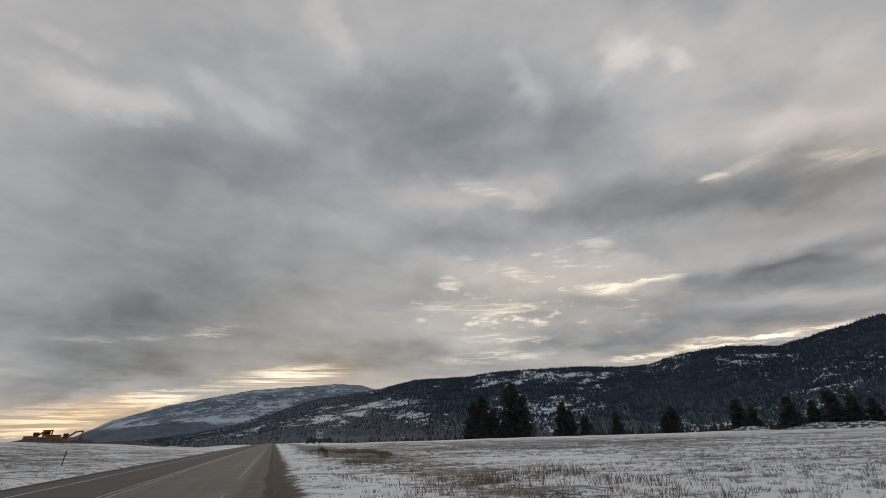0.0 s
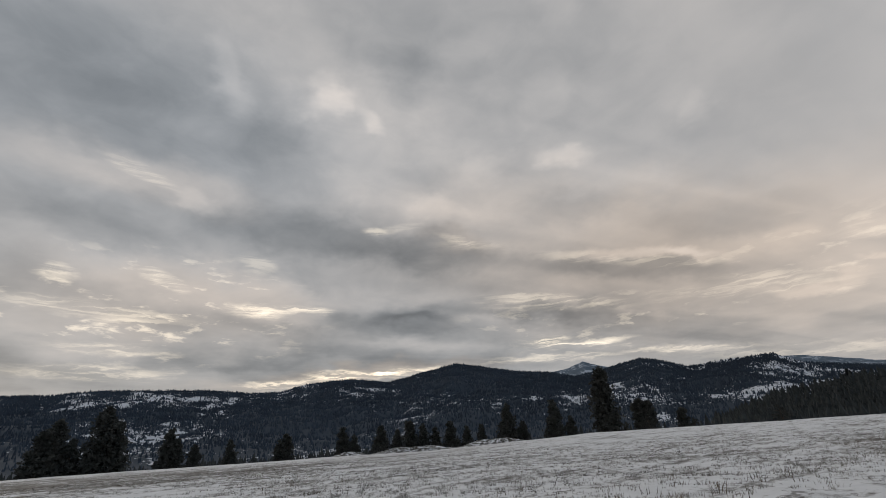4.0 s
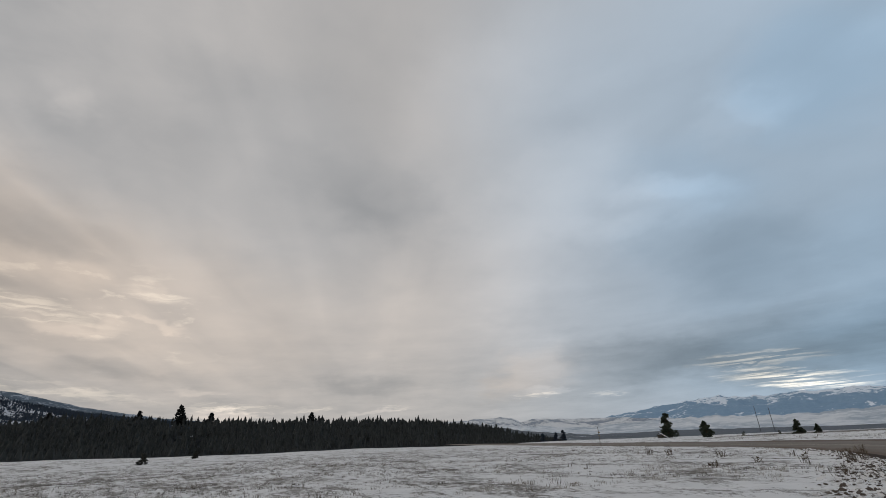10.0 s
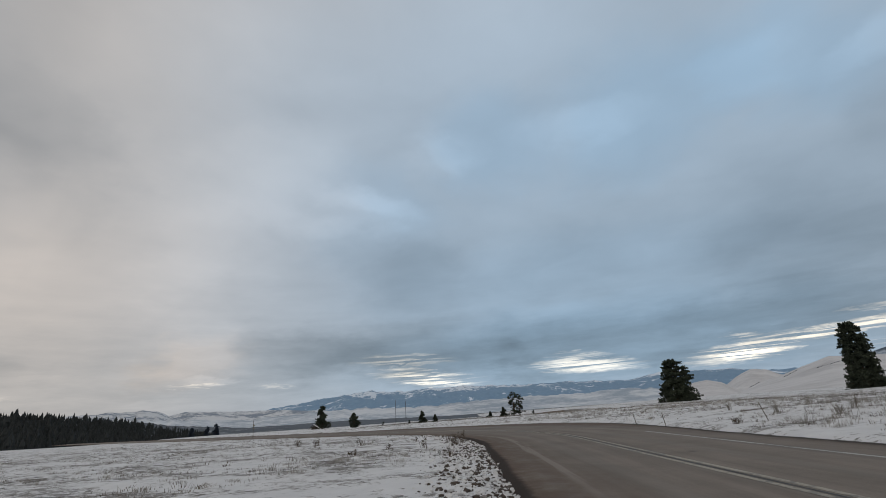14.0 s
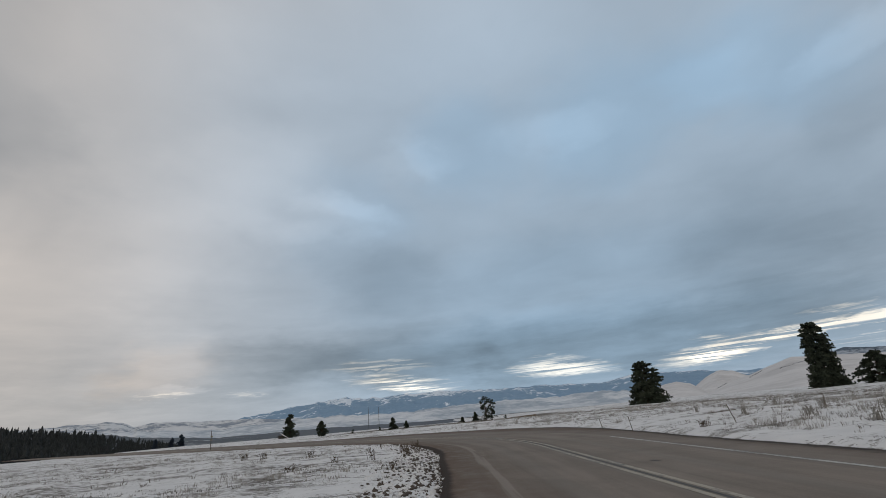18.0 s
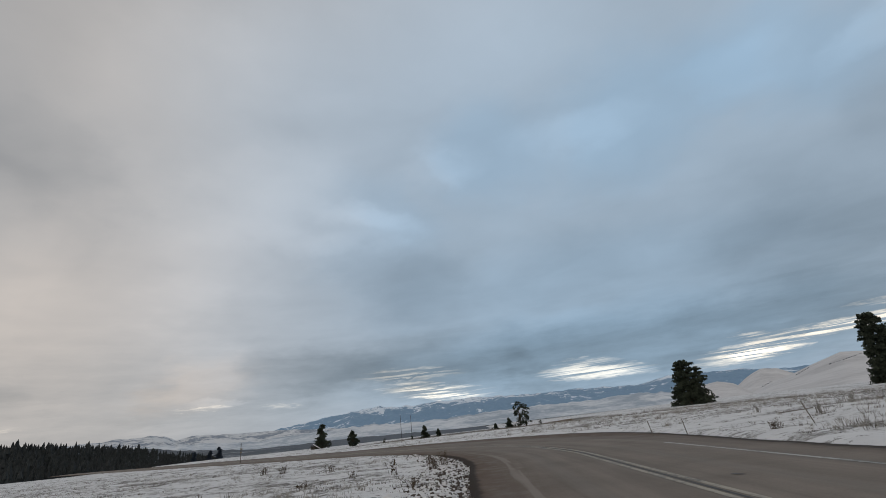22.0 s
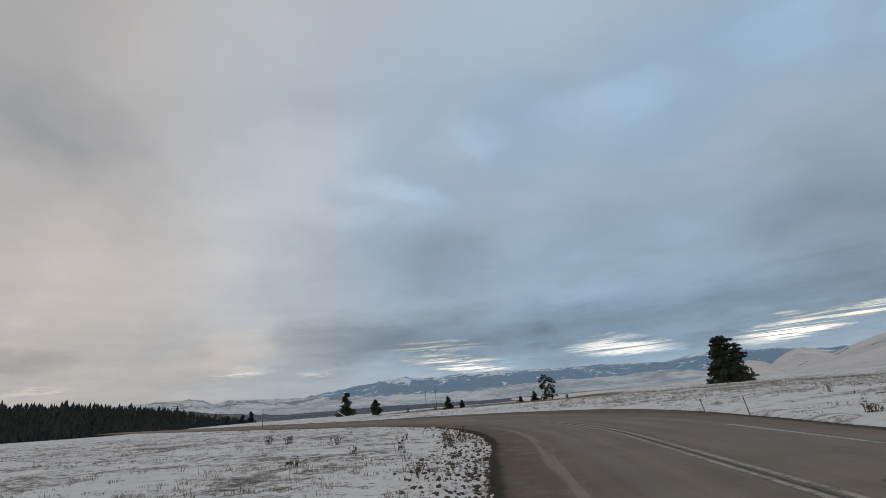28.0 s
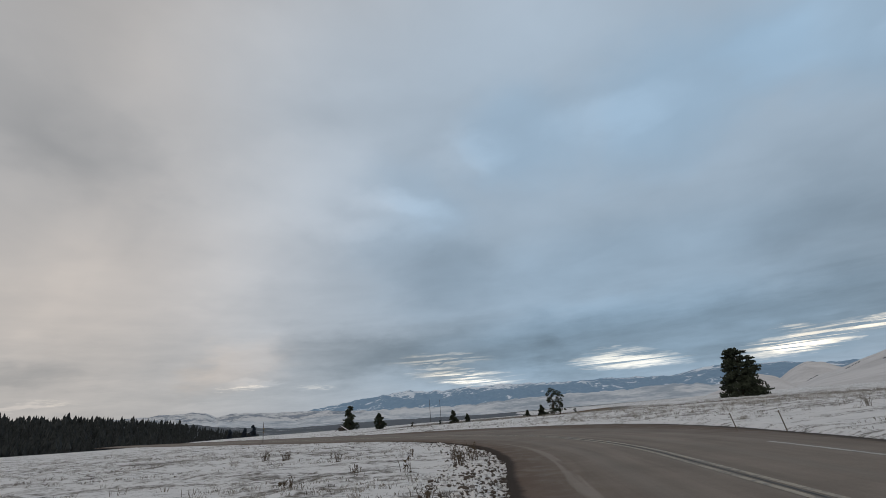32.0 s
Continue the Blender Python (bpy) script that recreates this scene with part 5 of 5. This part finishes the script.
# ---- building machines on the far field ----
def excavator(az, face, flip, label):
    root = thing("excavator", az, 150, label, "excavator", face, "building machines")
    for y in (-1.15, 1.15):
        track = part("track", block(bmesh.new(), (4.0, 0.6, 0.85), (0, y, 0.43), bevel=0.30), MAT_RUBBER, root, "dark steel crawler track")
        for x in (-1.45, 1.45):
            part("sprocket", rod(bmesh.new(), (x, y - 0.33, 0.43), (x, y + 0.33, 0.43), 0.30, 0.30, 12), MAT_RUBBER, track)
    part("undercarriage", block(bmesh.new(), (2.2, 1.8, 0.4), (0, 0, 0.75), bevel=0.06), MAT_RUBBER, root)
    house = part("body", block(bmesh.new(), (3.3, 2.6, 1.05), (-0.5 * flip, 0, 1.5), bevel=0.14), MAT_MACHINE, root, "orange machine body")
    part("counterweight", block(bmesh.new(), (0.8, 2.5, 1.0), (-2.1 * flip, 0, 1.5), bevel=0.2), MAT_MACHINE, root)
    cab = part("cab", block(bmesh.new(), (1.5, 1.0, 1.5), (0.5 * flip, -0.8, 2.35), bevel=0.10), MAT_MACHINE, root, "orange driver's cab")
    part("window", block(bmesh.new(), (1.1, 0.04, 0.8), (0.5 * flip, -1.32, 2.55), bevel=0.01), MAT_GLASS, cab, "dark cab window")
    bm = bmesh.new()
    block(bm, (2.6, 0.45, 0.55), (1.9 * flip, 0.3, 2.75), (0, -38 * flip, 0), 0.08)
    block(bm, (2.2, 0.42, 0.45), (3.7 * flip, 0.3, 3.65), (0, -8 * flip, 0), 0.08)
    part("boom", bm, MAT_MACHINE, root, "bent orange boom")
    part("stick", block(bmesh.new(), (0.42, 0.36, 2.4), (4.75 * flip, 0.3, 2.7), (0, 6 * flip, 0), 0.06), MAT_MACHINE, root)
    part("bucket", block(bmesh.new(), (0.9, 1.0, 0.8), (4.55 * flip, 0.3, 1.3), (0, 20 * flip, 0), 0.16), MAT_RUBBER, root, "dark steel bucket")
    root.scale = (0.70, 0.70, 0.70)
    return root


excavator(-40.1, 8, 1, "orange excavator with raised boom on the snowy field")
excavator(-37.9, -8, 1, "orange excavator reaching out over a dirt heap")
dozer = thing("bulldozer", -38.9, 152, "low orange bulldozer with a square cab", "bulldozer", 5, "building machines")
for y in (-1.0, 1.0):
    part("track", block(bmesh.new(), (3.2, 0.55, 0.95), (0, y, 0.48), bevel=0.32), MAT_RUBBER, dozer, "dark steel crawler track")
part("hood", block(bmesh.new(), (2.6, 1.3, 1.0), (0.6, 0, 1.35), bevel=0.10), MAT_MACHINE, dozer, "orange engine hood")
cab = part("cab", block(bmesh.new(), (1.4, 1.5, 1.5), (-0.9, 0, 2.2), bevel=0.08), MAT_MACHINE, dozer, "square cab with a flat roof")
part("window", block(bmesh.new(), (1.0, 0.04, 0.7), (-0.9, -0.78, 2.4), bevel=0.01), MAT_GLASS, cab, "dark cab window")
part("blade", block(bmesh.new(), (0.25, 3.2, 1.1), (2.3, 0, 0.6), (0, 8, 0), 0.05), MAT_RUBBER, dozer, "worn steel blade")


def heap(name, az, dist, wide, deep, tall, material, label, category, seed, cells=26):
    """A rough mound on the ground."""
    a = np.linspace(-1, 1, cells)
    px, py = np.meshgrid(a, a)
    r = np.clip(1 - np.hypot(px, py), 0, 1)
    n = fbm(px * 3 + seed, py * 3, 4, seed)
    c = unit(az) * dist
    e = unit(az + 90)
    f = unit(az)
    x = c.x + e.x * px * wide / 2 + f.x * py * deep / 2
    y = c.y + e.y * px * wide / 2 + f.y * py * deep / 2
    z = height(x, y) + tall * smooth(0, 0.8, r) * (0.45 + 1.0 * n) - 0.12 * (r < 0.02)
    return tagged(new(name, mesh_from(name, np.stack([x, y, z], -1).reshape(-1, 3), grid_faces(cells, cells), material)), label, category)


heap("earth_bank", -39.2, 146, 14, 5, 1.1, MAT_SOIL, "low heap of dark dug earth below the machines", "earth bank", 3)
heap("earth_bank", -36.6, 148, 9, 5, 1.0, MAT_SOIL, "low heap of dark dug earth beside the machines", "earth bank", 5)
heap("earth_bank", -32.5, 160, 22, 6, 0.8, MAT_SOIL, "long low bank of dark dug earth", "earth bank", 8)
MAT_MOTTLED = slope_material("snowy_brush", (0.025, 0.024, 0.020), (0.08, 0.07, 0.055), (0.74, 0.75, 0.78), 0.9, 0.50, 0.55, 1.6)
heap("brush_bank", 38, 176, 36, 9, 1.9, MAT_MOTTLED, "low bank of brush half covered with snow", "bank", 11, 44)
heap("brush_bank", 47, 178, 32, 9, 1.8, MAT_MOTTLED, "low bank of brush half covered with snow", "bank", 12, 44)
heap("brush_bank", 31, 176, 16, 7, 1.2, MAT_MOTTLED, "low bank of brush half covered with snow", "bank", 14, 30)


# ---- dry grass, weeds and clods ----
def blades(name, x, y, z, h, material, label, rng_b, per=4, spread=0.12, thick=0.012, lean=0.45, category="grass"):
    """Tufts of thin stems: narrow upright blades that bend outwards."""
    n = len(x)
    a = rng_b.uniform(0, 2 * math.pi, (n, per))
    off = spread * rng_b.uniform(0, 1, (n, per)) * np.sqrt(h[:, None] / 0.35)
    bx, by = x[:, None] + off * np.cos(a), y[:, None] + off * np.sin(a)
    bz = z[:, None] + 0 * a
    tall = h[:, None] * rng_b.uniform(0.5, 1.15, (n, per))
    tip = lean * tall * rng_b.uniform(0.1, 1, (n, per))
    b = rng_b.uniform(0, 2 * math.pi, (n, per))
    wx, wy = thick * np.cos(b), thick * np.sin(b)
    low1 = np.stack([bx - wx, by - wy, bz - 0.04], -1)
    low2 = np.stack([bx + wx, by + wy, bz - 0.04], -1)
    mid1 = np.stack([bx - wx * 0.7 + tip * 0.4 * np.cos(a), by - wy * 0.7 + tip * 0.4 * np.sin(a), bz + tall * 0.6], -1)
    mid2 = np.stack([bx + wx * 0.7 + tip * 0.4 * np.cos(a), by + wy * 0.7 + tip * 0.4 * np.sin(a), bz + tall * 0.6], -1)
    top = np.stack([bx + tip * np.cos(a), by + tip * np.sin(a), bz + tall], -1)
    vs = np.stack([low1, low2, mid1, mid2, top], 2).reshape(-1, 3)
    k = np.arange(n * per)[:, None] * 5
    tri = np.vstack([k + np.array([0, 1, 3]), k + np.array([0, 3, 2]), k + np.array([2, 3, 4])])
    return tagged(new(name, mesh_from(name, vs, tri, material)), label, category, kind="stuff")


def scatter(n, r0, r1, a0, a1, rng_b, power=1.0):
    az = rng_b.uniform(a0, a1, n)
    r = r0 + (r1 - r0) * rng_b.uniform(0, 1, n) ** power
    return 1.0 + r * np.sin(np.radians(az)), -5.0 + r * np.cos(np.radians(az))


rng = np.random.default_rng(21)
gx2, gy2 = scatter(64000, 12, 75, -60, 215, rng, 0.9)
s2, d2 = road_coords(gx2, gy2)
out2 = np.maximum(d2 - near_edge(s2), -d2 - road_width(s2))
patchy = fbm(gx2 * 0.16, gy2 * 0.42, 4, 33)
keep = (out2 > 1.0) & (patchy + 0.25 * smooth(10, 30, out2) > rng.uniform(0.50, 0.80, len(gx2)))
gx2, gy2 = gx2[keep], gy2[keep]
blades("field_stubble", gx2, gy2, height(gx2, gy2), rng.uniform(0.03, 0.11, len(gx2)) * (1 + 0.9 * (rng.uniform(0, 1, len(gx2)) > 0.95)), MAT_STEM, "dry pale grass stubble poking through the snow", rng, 6, 0.30, 0.008, 1.1)
wx2, wy2 = scatter(7000, 13, 80, -60, 215, rng, 1.1)
s2, d2 = road_coords(wx2, wy2)
w2 = road_width(s2)
out2 = np.maximum(d2 - near_edge(s2), -d2 - w2)
weedy = fbm(wx2 * 0.12, wy2 * 0.2, 3, 37)
band = ((np.abs(d2 - 6) < 2.6) & (s2 < -6)) | ((d2 < -w2 - 2.5) & (d2 > -w2 - 26) & (s2 > -15) & (rng.uniform(0, 1, len(s2)) < 0.5))
keep = (out2 > 2.2) & ((weedy > rng.uniform(0.55, 0.75, len(wx2))) | band)
wx2, wy2 = wx2[keep], wy2[keep]
blades("dead_weeds", wx2, wy2, height(wx2, wy2), rng.uniform(0.07, 0.24, len(wx2)), MAT_WEED, "dark dead weeds standing in the snow", rng, 9, 0.34, 0.008, 1.0, "weeds")

m, k, b = surface("frozen_clods", 0.85)
pick = k.add("ShaderNodeNewGeometry").outputs["Random Per Island"]
k.put(b.inputs["Base Color"], k.mix(k.step(pick, 0.42, 0.5), k.mix(k.noise(k.place, 9.0, 4.0), (0.035, 0.028, 0.024), (0.12, 0.10, 0.085)), (0.66, 0.66, 0.67)))
MAT_CLOD = m

# grey tufts: thick on the bank beyond the road, in drifts over the inner field
bx2, by2 = scatter(9000, 18, 95, 150, 222, rng, 0.8)
s2, d2 = road_coords(bx2, by2)
off2 = -d2 - road_width(s2)
keep = (off2 > 2.0) & (off2 < 34) & (fbm(bx2 * 0.10, by2 * 0.22, 3, 53) + 0.10 * smooth(2, 9, off2) > rng.uniform(0.48, 0.72, len(bx2)))
bx2, by2 = bx2[keep], by2[keep]
blades("bank_tufts", bx2, by2, height(bx2, by2), rng.uniform(0.08, 0.30, len(bx2)) * (1 + 0.7 * (rng.uniform(0, 1, len(bx2)) > 0.9)), MAT_PALE_WEED, "grey dry tufts standing on the snowy bank", rng, 14, 0.30, 0.008, 0.9)
bx2, by2 = scatter(24000, 13, 90, -50, 160, rng, 0.8)
s2, d2 = road_coords(bx2, by2)
keep = (d2 > 3.0) & (fbm(bx2 * 0.09, by2 * 0.25, 4, 59) > rng.uniform(0.50, 0.70, len(bx2)))
bx2, by2 = bx2[keep], by2[keep]
blades("field_tufts", bx2, by2, height(bx2, by2), rng.uniform(0.04, 0.16, len(bx2)), MAT_PALE_WEED, "low grey tufts in drifts over the snowy field", rng, 14, 0.40, 0.008, 1.1)

# tall brown weeds in the ditch along the straight road
ds, dd = rng.uniform(-90, -9, 2600), rng.uniform(5.2, 12.0, 2600)
keep = fbm(ds * 0.12, dd * 0.35, 3, 71) > rng.uniform(0.47, 0.74, 2600)
at = np.array([road_point(a, b) for a, b in zip(ds[keep], dd[keep])])
blades("ditch_weeds", at[:, 0], at[:, 1], height(at[:, 0], at[:, 1]), rng.uniform(0.12, 0.42, len(at)), MAT_TAN, "tall brown dead weeds in the roadside ditch", rng, 14, 0.40, 0.009, 0.8, "weeds")

# brown grass on the bank beyond the bend
tx2, ty2 = scatter(6000, 84, 122, 159, 172, rng, 1.0)
keep = fbm(tx2 * 0.12, ty2 * 0.12, 3, 67) > 0.5
tx2, ty2 = tx2[keep], ty2[keep]
blades("brown_grass", tx2, ty2, height(tx2, ty2), rng.uniform(0.06, 0.22, len(tx2)), MAT_TAN, "brown dry grass on the bank beyond the bend", rng, 8, 0.5, 0.02, 0.7)

# frozen clods and ploughed-up snow on the inner verge of the bend
rng = np.random.default_rng(31)
cs = rng.uniform(9, 40, 4200)
cd = rng.uniform(0.1, 2.6, 4200) * rng.uniform(0.3, 1.0, 4200)
vs, fs = [], []
base_shape = bmesh.new()
bmesh.ops.create_icosphere(base_shape, subdivisions=1, radius=1.0)
shape_v = np.array([tuple(w.co) for w in base_shape.verts])
shape_f = np.array([[w.index for w in f.verts] for f in base_shape.faces])
base_shape.free()
for k in range(len(cs)):
    q = road_point(cs[k], float(near_edge(cs[k])) + cd[k])
    r = 0.012 + 0.05 * rng.uniform() ** 2
    form = shape_v * (1 + 0.35 * rng.normal(0, 1, (len(shape_v), 1))) * np.array([1.4, 1.0, 0.8]) * r
    a = rng.uniform(0, 6.28)
    turned = np.stack([form[:, 0] * math.cos(a) - form[:, 1] * math.sin(a), form[:, 0] * math.sin(a) + form[:, 1] * math.cos(a), form[:, 2]], -1)
    fs.append(shape_f + len(vs) * len(shape_v))
    vs.append(turned + np.array([q[0], q[1], drop(q[0], q[1]) + r * 0.15]))
tagged(new("frozen_clods", mesh_from("frozen_clods", np.vstack(vs), np.vstack(fs), MAT_CLOD)), "frozen clods of dark soil thrown up beside the road", "clods", kind="stuff")


# tall weed clumps by the bend, and lone shrubs on the snowy bank
def weed_clump(s, d, tall, stems, seed, label="tall dark dead weed stalks beside the road", category="weeds", material=None):
    rng_w = np.random.default_rng(seed)
    q = road_point(s, d)
    root = new("weed_clump")
    root.location = (q[0], q[1], drop(q[0], q[1]) - 0.03)
    tagged(root, label, category, "weed clumps")
    lv, lf = [], []
    for _ in range(stems):
        a, b = rng_w.uniform(0, 6.28), rng_w.uniform(0, 6.28)
        foot = Vector((0.22 * math.cos(a), 0.22 * math.sin(a), 0)) * rng_w.uniform(0.1, 1)
        h = tall * rng_w.uniform(0.55, 1.1)
        lean = h * rng_w.uniform(0.05, 0.45)
        tip = foot + Vector((lean * math.cos(b), lean * math.sin(b), h))
        mid = foot.lerp(tip, 0.55) - Vector((0.1 * lean * math.cos(b), 0.1 * lean * math.sin(b), -0.06 * h))
        for pts, r in (([foot, mid, tip], 0.010), ([mid, mid + (tip - foot) * 0.3 + Vector((0.12 * h * math.sin(b), 0.12 * h * math.cos(b), 0))], 0.006)):
            bv, bf = tube(pts, [r * (1 - 0.6 * k / (len(pts) - 1)) for k in range(len(pts))], 4)
            lf += [tuple(w + len(lv) for w in f) for f in bf]
            lv += bv
    heads = np.array([tuple(w) for w in lv[::9]])
    off = rng_w.normal(0, 0.035, (len(heads), 3, 3))
    start = len(lv)
    lv += [Vector(w) for w in (heads[:, None, :] + off + np.array([0, 0, 0.02])).reshape(-1, 3)]
    lf += [(start + 3 * w, start + 3 * w + 1, start + 3 * w + 2) for w in range(len(heads))]
    mesh_part("dry_tuft", mesh_from("dry_tuft", [tuple(w) for w in lv], lf, material or MAT_WEED), root)
    return root


for k, (s, d, tall, stems) in enumerate(((20.5, 1.6, 0.30, 12), (26.6, 1.5, 0.55, 16), (27.6, 1.1, 0.60, 16), (28.6, 1.7, 0.45, 12), (25.2, 2.9, 0.42, 7), (31.5, 3.4, 0.35, 9), (26.0, 4.6, 0.26, 10),
                                         (24.0, 6.0, 0.28, 12), (33.0, 6.5, 0.36, 14), (38.0, 9.0, 0.40, 18), (40.0, 10.0, 0.40, 18))):
    weed_clump(s, d, tall, stems, 300 + k)
for k, (s, d, tall, stems) in enumerate(((20.0, -14.5, 0.38, 20), (24.0, -15.2, 0.42, 22), (28.0, -16.0, 0.42, 22), (15.0, -15.0, 0.36, 18), (12.0, -17.0, 0.42, 20), (32.0, -17.5, 0.42, 20), (18.0, -18.0, 0.5, 22),
                                         (8.0, -16.5, 0.42, 20), (23.0, -20.0, 0.5, 22), (21.8, -16.6, 0.4, 22), (26.2, -18.0, 0.45, 22), (17.0, -15.8, 0.4, 20), (13.4, -19.5, 0.45, 20), (30.0, -20.5, 0.5, 20), (10.0, -19.0, 0.45, 20))):
    weed_clump(s, d, tall, stems, 330 + k, "grey dead shrub standing on the snowy bank", "shrub", MAT_PALE_WEED)
weed_clump(26.3, -12.2, 0.28, 26, 360, "small brown tuft of dead weeds at the snow's edge")
for k, az in enumerate((-27, -24, -30, -22.5)):
    weed_clump(-48 - 9 * k, 5.5 + 0.6 * k, 0.7, 20, 350 + k, "brown dead weed stalks in the roadside ditch")

# seams and a patch in the asphalt
MAT_TAR = speckled("dark_tar", (0.035, 0.033, 0.031), (0.075, 0.07, 0.065), 6.0, 0.6)
stripe("tar_seam", -4.50, 0.06, -40, 70, MAT_TAR, "dark sealed seam between the centre lines")
a = np.linspace(0, 2 * math.pi, 18, endpoint=False)
reach = 0.13 + 0.012 * np.sin(3 * a)
ring = np.stack([-0.82 + reach * np.cos(a) - 0.02 * np.sin(a), -18.4 - 0.07 * np.cos(a) + 0.09 * np.sin(a), 0 * a + 0.036], -1)
mesh_part("tar_patch", mesh_from("tar_patch", ring, [tuple(range(18))], MAT_TAR), road, "small dark tar spot")
